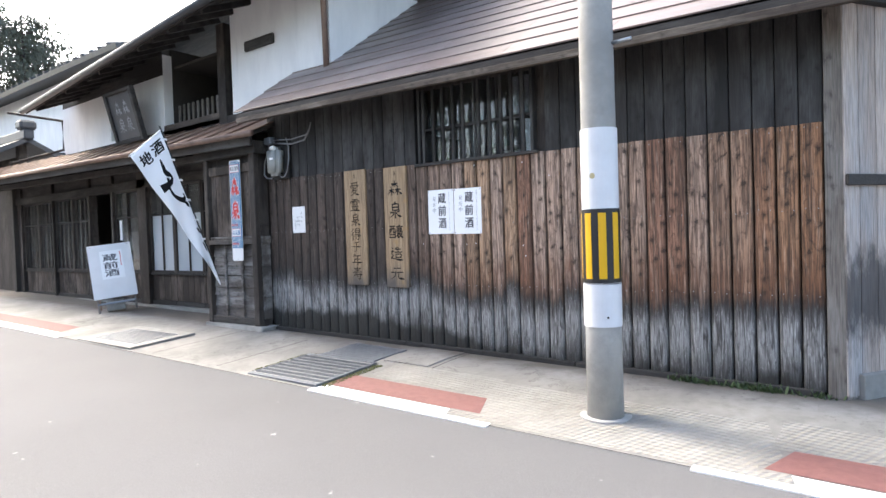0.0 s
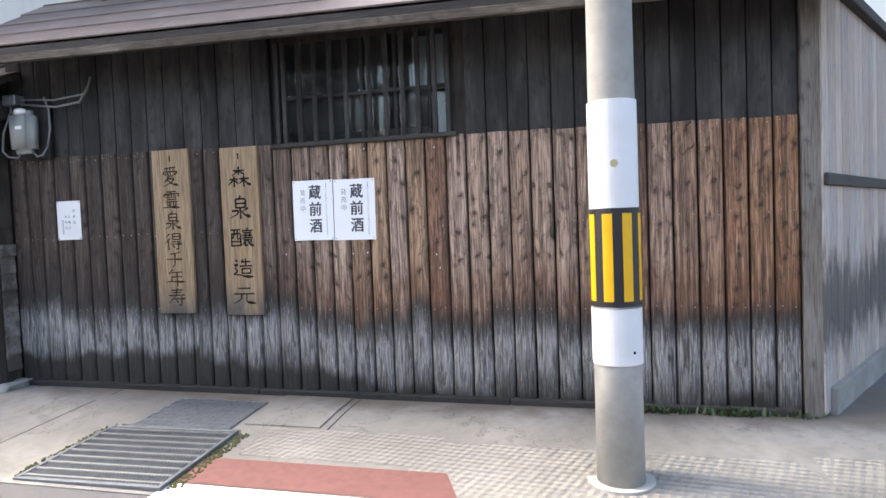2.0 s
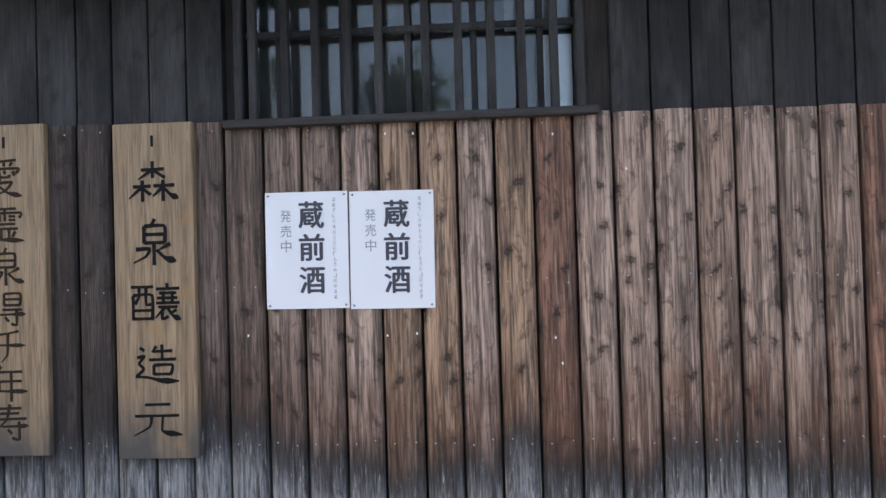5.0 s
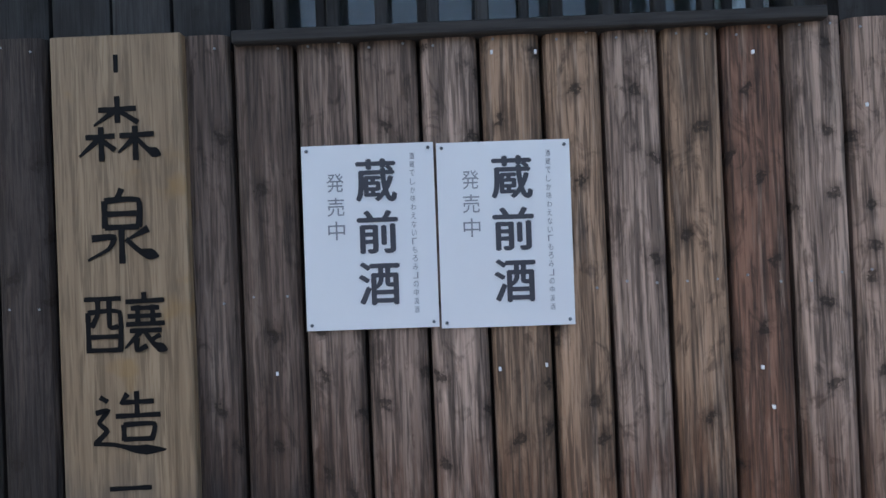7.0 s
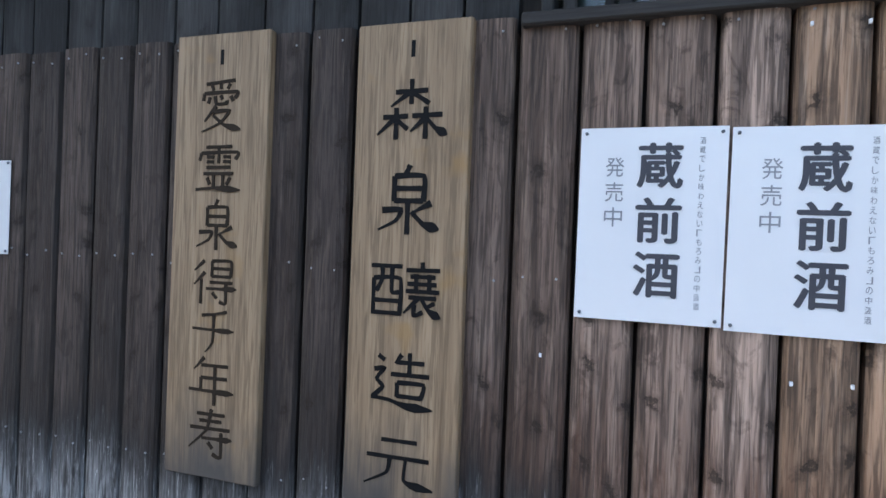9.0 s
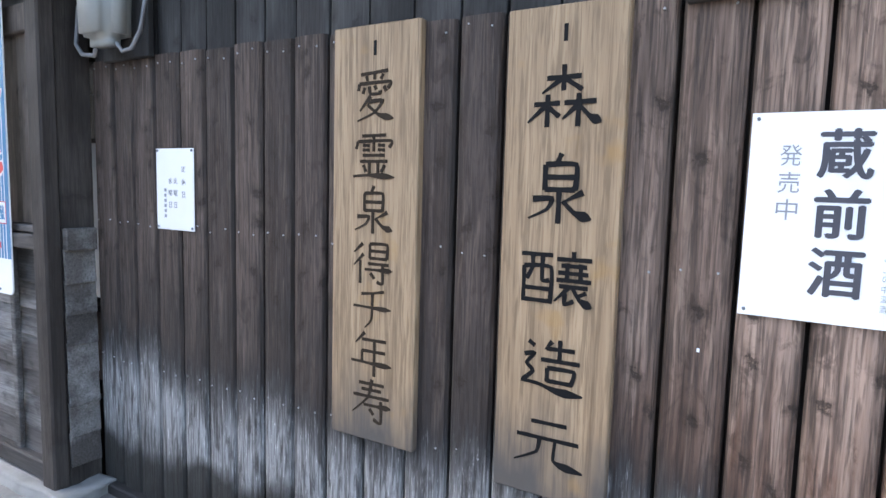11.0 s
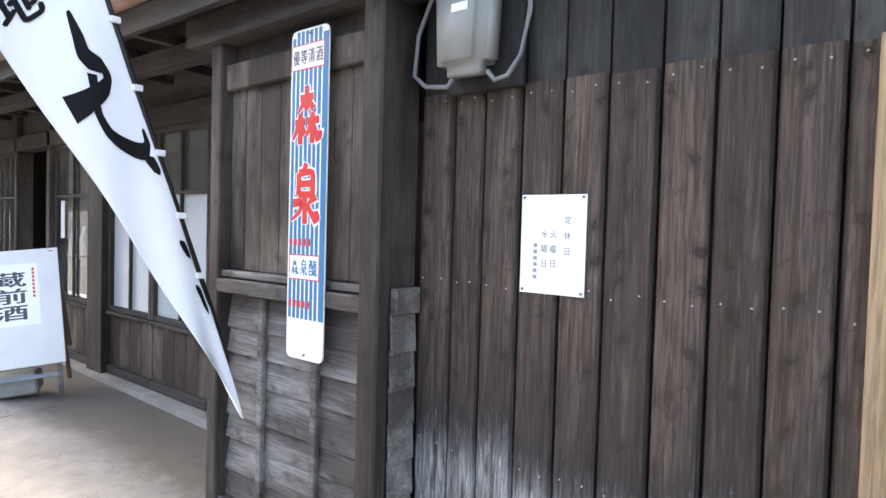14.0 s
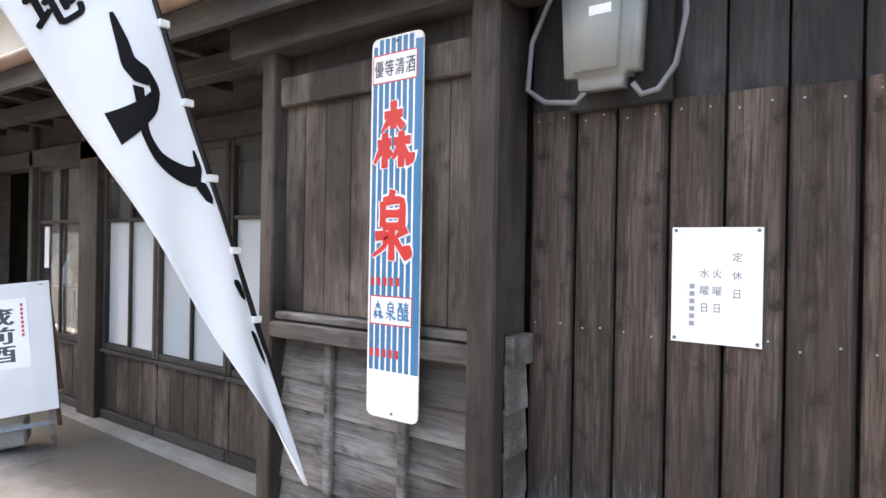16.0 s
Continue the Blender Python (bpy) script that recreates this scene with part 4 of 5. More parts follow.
def build_sash(x0, x1, z0, zs, zt, zmid, panes, low_mat, root, dado=True):
    """A sash with muntins: lower panes, clear upper panes, boards below the sill."""
    for xx in (x0, x1 - 0.035):
        box("stile", xx, xx + 0.035, YW - 0.005, YW + 0.035, zs, zt, DARKWOOD, root)
    for zz in (zs, zmid - 0.012, zt - 0.035):
        box("rail", x0 + 0.035, x1 - 0.035, YW, YW + 0.03, zz, zz + (0.024 if zz == zmid - 0.012 else 0.04), DARKWOOD_X, root)
    for k in range(1, panes):
        xx = x0 + (x1 - x0) * k / panes
        box("muntin", xx - 0.01, xx + 0.01, YW + 0.002, YW + 0.026, zs + 0.04, zt - 0.035, DARKWOOD, root)
    box("pane", x0 + 0.035, x1 - 0.035, YW + 0.03, YW + 0.034, zs + 0.03, zmid, low_mat, root, 0)
    box("pane", x0 + 0.035, x1 - 0.035, YW + 0.03, YW + 0.034, zmid + 0.004, zt - 0.03, GLASS, root, 0)
    if dado:
        n = max(3, round((x1 - x0) / 0.16))
        for k in range(n):
            w = (x1 - x0) / n
            put_piece("board", board_mesh(w - 0.005, zs - z0 - 0.09, 0.016, 0.003), BAYWOOD, root, pose(x0 + (k + 0.5) * w, YW + 0.03, z0 + 0.07))
        box("foot_rail", x0, x1, YW - 0.012, YW + 0.04, z0, z0 + 0.065, SILL, root)
        box("sill", x0, x1, YW - 0.02, YW + 0.04, zs - 0.03, zs - 0.002, DARKWOOD_X, root)


def build_shop():
    z0, zs, zm, zt = 0.16, 0.67, 1.60, 2.06
    front = tagged(empty("window_2", -5.5, YW, z0), "dark timber shop front windows with frosted lower panes", "window", kind="structure")
    build_sash(-6.46, -5.74, z0, zs, zt, zm, 2, FROST, front)
    build_sash(-5.73, -4.95, z0, zs, zt, zm, 2, FROST, front)
    build_sash(-4.94, -4.2, z0, zs, zt, zm, 2, FROST, front)
    build_sash(-4.19, -3.5, z0, zs, zt, zm, 2, FROST, front)
    side = tagged(empty("window_3", -7.2, YW, z0), "dark timber window with clear panes over boards", "window", kind="structure")
    build_sash(-7.6, -6.8, z0, zs, zt, zm, 2, GLASS, side)
    for k, (a, b) in enumerate(((-9.35, -8.62), (-10.1, -9.36), (-10.95, -10.2), (-11.7, -10.96))):
        w = tagged(empty("window_4", a, YW, z0), "dark timber lattice window of narrow panes", "window", kind="structure")
        build_sash(a, b, z0, zs, zt, zm, 4, GLASS, w)
    posts = tagged(empty("shop_posts", -6.6, YW, 0.1), "square dark timber posts of the shop front", "post", kind="structure")
    for a, b in ((-6.79, -6.47), (-8.61, -8.5), (-7.72, -7.61), (-10.19, -10.11), (-11.85, -11.71)):
        box("post", a + 0.04, b, YW - 0.05, YW + 0.1, 0.1, 2.4, DARKWOOD, posts)
        box("post_base", a + 0.02, b + 0.02, YW - 0.08, YW + 0.1, 0.06, 0.135, STONE, posts)
    beam = tagged(box("lintel", -12, -3.72, YW - 0.05, YW + 0.1, zt, zt + 0.14, DARKWOOD_X), "long dark timber lintel beam", "beam", kind="structure")
    tagged(box("wall_shop_upper", -12, -3.72, YW, YW + 0.1, zt + 0.14, 2.9, DARKWOOD_X), "dark boarded band above the shop windows", "wall", kind="structure")
    tagged(box("shop_footing", -12, -3.7, YW - 0.1, YW + 0.1, 0.0, 0.158, STONE), "pale concrete footing strip of the shop front", "footing", kind="structure")
    tagged(box("wall_shop_far", -22, -11.86, YW - 0.02, YW + 0.1, 0.0, 2.9, DARKWOOD), "plain dark board wall further along the street", "wall", kind="structure")
    table = tagged(empty("display_table", -8.05, 0.95, 0.1), "dark wooden display table inside the open door", "table")
    box("top", -8.45, -7.66, 0.72, 1.2, 1.0, 1.04, DARKWOOD_X, table)
    for tx in (-8.42, -7.73):
        for ty in (0.75, 1.13):
            box("leg", tx, tx + 0.05, ty, ty + 0.05, 0.1, 1.0, DARKWOOD, table)
    for k, (bx, by) in enumerate(((-7.8, 0.82), (-7.95, 0.9), (-8.1, 0.84))):
        tagged(tube("bottle", [(bx, by, 1.041), (bx, by, 1.05), (bx, by, 1.22), (bx, by, 1.27), (bx, by, 1.33)], [0.036, 0.04, 0.04, 0.016, 0.014], FROST if k == 0 else STEELDARK, None, 14), "pale glass bottle on the display table", "bottle", "bottles on the table")
    box("paper_strip", -7.52, -7.44, YW + 0.018, YW + 0.022, 1.22, 1.56, LAMINATE, side, 0)
    # rooms behind the glass, indoor shade put into their near-black colour
    room = tagged(empty("wall_shop_inside", -7, 3, 0), "shop interior walls coloured near black for indoor shade", "wall", kind="structure")
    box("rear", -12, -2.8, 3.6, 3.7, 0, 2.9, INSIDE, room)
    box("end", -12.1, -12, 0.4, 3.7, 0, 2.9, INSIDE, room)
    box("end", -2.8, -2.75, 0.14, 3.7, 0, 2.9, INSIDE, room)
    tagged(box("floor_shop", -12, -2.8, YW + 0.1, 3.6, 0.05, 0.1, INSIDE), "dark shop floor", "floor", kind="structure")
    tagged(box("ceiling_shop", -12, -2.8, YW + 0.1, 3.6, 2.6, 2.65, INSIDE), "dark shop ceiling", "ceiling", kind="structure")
    lamp = tagged(empty("ceiling_lamp", -6.5, 2.0, 2.4), "lit fluorescent tube lamp", "lamp")
    em = Nodes("lit_tube", 0.4)
    em.bsdf.inputs["Emission Color"].default_value = (1, 1, 1, 1)
    em.bsdf.inputs["Emission Strength"].default_value = 6.0
    mt = em.out((0.9, 0.9, 0.9))
    tube("tube", [(-7.1, 1.6, 2.42), (-5.9, 1.6, 2.42)], 0.016, mt, lamp)
    box("fitting", -7.2, -5.8, 1.56, 1.64, 2.44, 2.6, PAINTWHITE, lamp)


def build_bay():
    """The panelled timber corner that carries the enamel sign."""
    yf = -0.165
    xa, xb = -3.76, -2.66
    bay = tagged(empty("wall_bay", -3.2, yf, 0.1), "aged timber panelled corner with clapboards below", "wall", kind="structure")
    zb = 0.16
    box("left_post", xa, xa + 0.075, yf - 0.03, yf + 0.1, 0.1, 2.2, DARKWOOD, bay, 0.006)
    box("right_post", xb - 0.15, xb - 0.055, yf - 0.035, yf + 0.03, 0.05, 2.26, DARKWOOD, bay, 0.008)
    box("core", xa + 0.075, xb - 0.13, yf + 0.05, yf + 0.12, 0.1, 2.3, DARKWOOD, bay)
    box("side_core", xb - 0.12, xb - 0.066, yf + 0.03, 0.0, 0.06, 2.26, DARKWOOD, bay)
    box("left_side", xa + 0.005, xa + 0.06, yf + 0.1, YW - 0.06, 0.1, 2.4, DARKWOOD, bay)
    # upper panel of vertical boards
    x = xa + 0.08
    rnd = random.Random(11)
    while x < xb - 0.14:
        w = min(rnd.uniform(0.085, 0.13), xb - 0.13 - x)
        put_piece("board", board_mesh(w - 0.004, 0.78, 0.02, 0.002), BAYWOOD, bay, pose(x + w / 2, yf + 0.045, 1.2))
        x += w
    box("top_rail", xa + 0.075, xb - 0.13, yf - 0.005, yf + 0.06, 1.96, 2.07, BAYWOOD, bay, 0.006)
    box("mid_rail", xa + 0.06, xb - 0.13, yf - 0.03, yf + 0.05, 1.10, 1.16, CLAP, bay, 0.006)
    box("mid_ledge", xa + 0.07, xb - 0.13, yf - 0.012, yf + 0.05, 1.165, 1.195, CLAP, bay, 0.006)
    box("lintel", xa - 0.15, xb + 0.02, yf - 0.07, yf + 0.12, 2.16, 2.30, DARKWOOD_X, bay, 0.008)
    # clapboards below
    n = 7
    for k in range(n):
        h = (1.09 - zb - 0.04) / n
        z = zb + 0.04 + k * h
        bm = bmesh.new()
        add_box(bm, xa + 0.078, xb - 0.133, 0, 0.012, 0, h + 0.02, 0.002)
        mesh_of("clapboard", bm, CLAP, bay, pose(0, yf + 0.018, z, -9, rnd.uniform(-0.25, 0.25), 0))
        bm = bmesh.new()
        add_box(bm, 0, 0.012, yf + 0.032, -0.01, 0, h + 0.015, 0.002)
        mesh_of("clapboard", bm, CLAP, bay, pose(xb - 0.054, 0, z, 0, rnd.uniform(-5, -3), 0))
    for xx in (-3.41, -3.07):
        box("batten", xx - 0.017, xx + 0.017, yf - 0.004, yf + 0.02, zb + 0.02, 1.095, CLAP, bay, 0.004)
    box("foot_rail", xa + 0.075, xb - 0.13, yf - 0.02, yf + 0.08, zb - 0.03, zb + 0.05, SILL, bay, 0.006)
    box("side_rail", xb - 0.06, xb - 0.028, yf + 0.032, -0.01, 1.10, 1.19, CLAP, bay, 0.004)
    bm = bmesh.new()
    add_box(bm, xa - 0.02, xb + 0.05, yf - 0.07, -0.01, -0.02, 0.125)
    bmesh.ops.subdivide_edges(bm, edges=bm.edges[:], cuts=14, use_grid_fill=True)
    for v in bm.verts:
        n = noise.noise_vector(v.co * 9.0) * 0.022 + noise.noise_vector(v.co * 31.0) * 0.008
        v.co += Vector((n.x, n.y, min(0.0, n.z)))
        if v.co.y < yf and v.co.z < 0.1:
            v.co.y -= (0.125 - v.co.z) * 0.35
    tagged(mesh_of("bay_stone", bm, STONE, smooth=True), "rough crumbling concrete footing of the timber corner", "footing")


def build_enamel_sign():
    x0, x1, z0, z1, y = -3.188, -2.978, 0.90, 2.11, -0.203
    root = tagged(empty("enamel_sign", x0, y, z0), "tall blue and white striped enamel sign with red characters", "sign")
    w, h = x1 - x0, z1 - z0
    bm = bmesh.new()
    out = []
    for qx, qz, a in ((x1 - 0.025, z1 - 0.025, 0), (x0 + 0.025, z1 - 0.025, 90), (x0 + 0.025, z0 + 0.025, 180), (x1 - 0.025, z0 + 0.025, 270)):
        out += [(qx + 0.025 * math.cos(radians(a + 22.5 * k)), qz + 0.025 * math.sin(radians(a + 22.5 * k))) for k in range(5)]
    face = bm.faces.new([bm.verts.new((px, y, pz)) for px, pz in out])
    e = bmesh.ops.extrude_face_region(bm, geom=[face])
    bmesh.ops.translate(bm, vec=(0, 0.006, 0), verts=[v for v in e["geom"] if isinstance(v, bmesh.types.BMVert)])
    bmesh.ops.recalc_face_normals(bm, faces=bm.faces)
    mesh_of("plate", bm, PAINTWHITE, root)
    bm = bmesh.new()
    for k in range(7):
        xx = x0 + 0.008 + k * 0.0245
        add_box(bm, xx, xx + 0.0165, y - 0.0008, y, z0 + 0.15, z1 - 0.006 - (0.02 if k == 0 else 0))
    add_box(bm, x1 - 0.03, x1 - 0.001, y - 0.0008, y, z0 + 0.15, z1 - 0.026)
    mesh_of("stripes", bm, ENAMELBLUE, root)
    cx = x0 + w * 0.46
    for zc, ww, hh in ((z1 - 0.10, 0.175, 0.085), (z0 + 0.341, 0.165, 0.085)):
        box("panel_edge", cx - ww / 2 - 0.004, cx + ww / 2 + 0.004, y - 0.0012, y - 0.0002, zc - hh / 2 - 0.004, zc + hh / 2 + 0.004, ENAMELRED, root, 0)
        box("panel", cx - ww / 2, cx + ww / 2, y - 0.0018, y - 0.0004, zc - hh / 2, zc + hh / 2, PAINTWHITE, root, 0)
    for k, ch in enumerate("優等清酒"):
        glyphs("character", ch, 0.036, 0.052, on_wall(cx - 0.064 + 0.043 * k, y - 0.0019, z1 - 0.10), PRINT, root, 0.0005, 0.01)
    for k in range(3):
        brush_character("mark", "森泉醸"[k], 0.045, 0.06, on_wall(cx - 0.052 + 0.052 * k, y - 0.0019, z0 + 0.341), ENAMELBLUE, root, 0.06, 0.0006)
    for ch, zc in (("森", z1 - 0.312), ("泉", z1 - 0.6)):
        brush_character("mark_edge", ch, 0.175, 0.225, on_wall(cx, y - 0.0009, zc), PAINTWHITE, root, 0.122, 0.0007)
        brush_character("mark", ch, 0.17, 0.22, on_wall(cx, y - 0.0026, zc), ENAMELRED, root, 0.086, 0.0006)
    for zc in (z0 + 0.433, z0 + 0.205):
        for k in range(5):
            box("small_mark", x0 + 0.012 + k * 0.026, x0 + 0.026 + k * 0.026, y - 0.0016, y - 0.0009, zc - 0.013, zc + 0.013, ENAMELRED, root, 0)
    for zc in (z0 + 0.018, z1 - 0.018):
        tube("nail", [(cx + 0.01, y - 0.004, zc), (cx + 0.01, y, zc)], 0.005, STEELDARK, root, 6)


def build_flag():
    top, tip, tl = Vector((-3.77, -0.72, 2.5)), Vector((-3.46, -0.205, 0.60)), Vector((-3.86, -1.08, 2.16))
    root = tagged(empty("banner_flag", top.x, top.y, 0.5), "white cloth banner with black brush characters on a leaning black pole", "banner")
    foot = Vector((-3.60, -0.22, 0.9))
    tube("pole", [top + (top - foot) * 0.03, top, foot], 0.011, BLACKMETAL, root, 8)
    tube("arm", [top, tl], 0.008, PAINTWHITE, root, 8)

    def cloth(u, v):
        """u: 0 at the pole, 1 at the free edge; v: 0 at the top, 1 at the tip."""
        a = top.lerp(foot, min(v / 0.86, 1.0))
        if v > 0.72:
            a = a.lerp(tip, ((v - 0.72) / 0.28) ** 1.2)
        b = tl.lerp(tip, v)
        b += Vector((0.0, 0.05, 0.0)) * math.sin(math.pi * v)
        p = a.lerp(b, u)
        p.x += 0.035 * math.sin(4.5 * v + 2.2 * u) * u + 0.012 * math.sin(15 * v - 5 * u) * (0.3 + u)
        return p

    bm = bmesh.new()
    nu, nv = 16, 48
    g = [[bm.verts.new(cloth(i / nu, j / nv)) for i in range(nu + 1)] for j in range(nv + 1)]
    for j in range(nv):
        for i in range(nu):
            bm.faces.new((g[j][i], g[j][i + 1], g[j + 1][i + 1], g[j + 1][i]))
    ob = mesh_of("cloth", bm, CLOTH, root, smooth=True)
    so = ob.modifiers.new("thickness", "SOLIDIFY")
    so.thickness, so.offset = 0.001, 0.0
    for k in range(6):
        v = 0.06 + k * 0.13
        p = cloth(0, v)
        box("loop", p.x - 0.02, p.x + 0.02, p.y - 0.018, p.y + 0.018, p.z - 0.012, p.z + 0.012, PAINTWHITE, root, 0.003)

    def ink(name, pts, widths):
        """A brush stroke that follows the cloth."""
        b2 = bmesh.new()
        row = []
        n = 28
        for i in range(n + 1):
            s = i / n * (len(pts) - 1)
            k = min(int(s), len(pts) - 2)
            f = s - k
            q = [Vector(pts[max(0, min(len(pts) - 1, k + d))]) for d in (-1, 0, 1, 2)]
            c = 0.5 * (2 * q[1] + (q[2] - q[0]) * f + (2 * q[0] - 5 * q[1] + 4 * q[2] - q[3]) * f * f + (3 * q[1] - q[0] - 3 * q[2] + q[3]) * f ** 3)
            t = (q[2] - q[1]).normalized()
            wd = widths[k] * (1 - f) + widths[k + 1] * f
            nn = Vector((-t.y, t.x * 0.28))
            nn.normalize()
            l, r = c + Vector((nn.x * wd, nn.y * wd * 0.3)), c - Vector((nn.x * wd, nn.y * wd * 0.3))
            row.append([b2.verts.new(cloth(e.x, e.y) + Vector((0.004, -0.002, 0))) for e in (l, r)])
        for p, q in zip(row, row[1:]):
            b2.faces.new((p[0], p[1], q[1], q[0]))
        mesh_of(name, b2, INK, root)

    # two small characters at the top
    for ch, u, v in (("地", 0.70, 0.075), ("酒", 0.28, 0.068)):
        ob = glyphs("character", ch, 1.0, 1.0, Matrix.Identity(4), INK, root, 0.001, 0.035)
        ob.matrix_world = Matrix.Identity(4)
        for vert in ob.data.vertices:
            p = cloth(u - vert.co.x * 0.34, v - vert.co.y * 0.075)
            vert.co = p + Vector((0.003 + vert.co.z, -0.002, 0))
    # the large brush character
    ink("stroke", [(0.38, 0.131), (0.40, 0.175), (0.42, 0.215), (0.30, 0.250), (0.34, 0.278), (0.58, 0.280), (0.80, 0.274)], [0.015, 0.05, 0.07, 0.045, 0.05, 0.07, 0.09])
    ink("stroke", [(0.44, 0.245), (0.50, 0.275), (0.57, 0.315), (0.52, 0.365), (0.30, 0.415), (0.14, 0.425), (0.11, 0.39)], [0.05, 0.04, 0.045, 0.05, 0.06, 0.05, 0.015])
    for v in (0.46, 0.64, 0.74):
        ink("stroke", [(0.24, v - 0.022), (0.15, v), (0.09, v + 0.022)], [0.015, 0.06, 0.02])


def build_sandwich_board():
    a, b = Vector((-6.27, -0.47)), Vector((-6.01, 0.06))
    d = b - a
    gz = base_z(-6.3)
    L = d.length
    XF[0] = pose(a.x, a.y, gz - 0.004, 0, 0, math.degrees(math.atan2(d.y, d.x))) @ Matrix.Rotation(radians(-6), 4, "Y")
    root = tagged(empty("sandwich_board", L / 2, 0, 0), "white sandwich board with a printed sheet on wooden legs", "sandwich board")
    tilt = XF[0] @ Matrix.Rotation(radians(-13), 4, "X")
    flat = XF[0]
    XF[0] = tilt
    box("panel", 0.0, L, -0.008, 0.008, 0.21, 1.04, BOARDWHITE, root, 0.003)
    for x in (0.03, L - 0.06):
        box("leg", x, x + 0.03, 0.009, 0.03, 0.0, 1.03, POSTWOOD, root, 0.003)
    box("sheet", L * 0.26, L * 0.78, -0.0098, -0.0082, 0.50, 0.94, LAMINATE, root, 0)
    for k, ch in enumerate("蔵前酒"):
        glyphs("character", ch, 0.19, 0.105, on_wall(L * 0.49, -0.0099, 0.83 - 0.118 * k), PRINT, root, 0.0005, 0.025)
    bars("red_line", 8, 0.014, 0.22, on_wall(L * 0.73, -0.0099, 0.80), ENAMELRED, root, 0.7)
    box("crosspiece", 0.03, L - 0.03, 0.009, 0.025, 0.12, 0.15, STEELDARK, root, 0.002)
    XF[0] = flat @ pose(0, 0.48, 0) @ Matrix.Rotation(radians(13), 4, "X")
    for x in (0.03, L - 0.06):
        box("rear_leg", x, x + 0.03, -0.03, -0.009, 0.0, 1.03, RUST, root, 0.003)
    box("rear_panel", 0.0, L, -0.006, 0.006, 0.26, 1.04, RUST, root, 0.003)
    XF[0] = flat
    tagged(box("weight_block", 0.14, 0.40, 0.06, 0.30, 0.005, 0.15, STONE, None, 0.015), "pale concrete block that weighs the board", "block")
    XF[0] = Matrix.Identity(4)


def build_low_roof():
    """The tiled lean-to over the shop front."""
    XF[0] = Matrix.Translation((-2.6, 0, 0)) @ Matrix.Rotation(radians(1.0), 4, "Y")
    roof = tagged(empty("roof_shop", -5, -0.35, 2.3), "rusty sheet roof edge over the shop front with gutter", "roof", kind="structure")
    flat = XF[0]
    ang = math.atan(0.47)
    XF[0] = flat @ Matrix.Translation((0, -0.36, 2.36)) @ Matrix.Rotation(ang, 4, "X")
    x = -10.5
    while x < -0.36:
        box("roof_sheet", x, min(x + 0.452, -0.02), 0, 1.05, -0.008, 0.004, RUST, roof, 0)
        box("seam", x - 0.012, x + 0.012, 0, 1.05, 0.004, 0.024, RUST, roof, 0.003)
        x += 0.455
    box("deck", -10.5, -0.02, 0.01, 1.05, -0.05, -0.01, DARKWOOD_X, roof)
    XF[0] = flat
    tube("gutter", [(-10.5, -0.40, 2.34), (0.1, -0.40, 2.34)], 0.035, RUST, roof, 12)
    box("fascia", -10.5, 0.0, -0.35, -0.315, 2.22, 2.33, DARKWOOD_X, roof)
    for k in range(22):
        xx = -10.3 + k * 0.47
        box("rafter", xx - 0.025, xx + 0.025, -0.31, 0.44, 2.27, 2.325, DARKWOOD_X, roof)
    box("purlin", -10.5, -1.2, -0.06, 0.03, 2.17, 2.265, DARKWOOD_X, roof)
    XF[0] = Matrix.Identity(4)


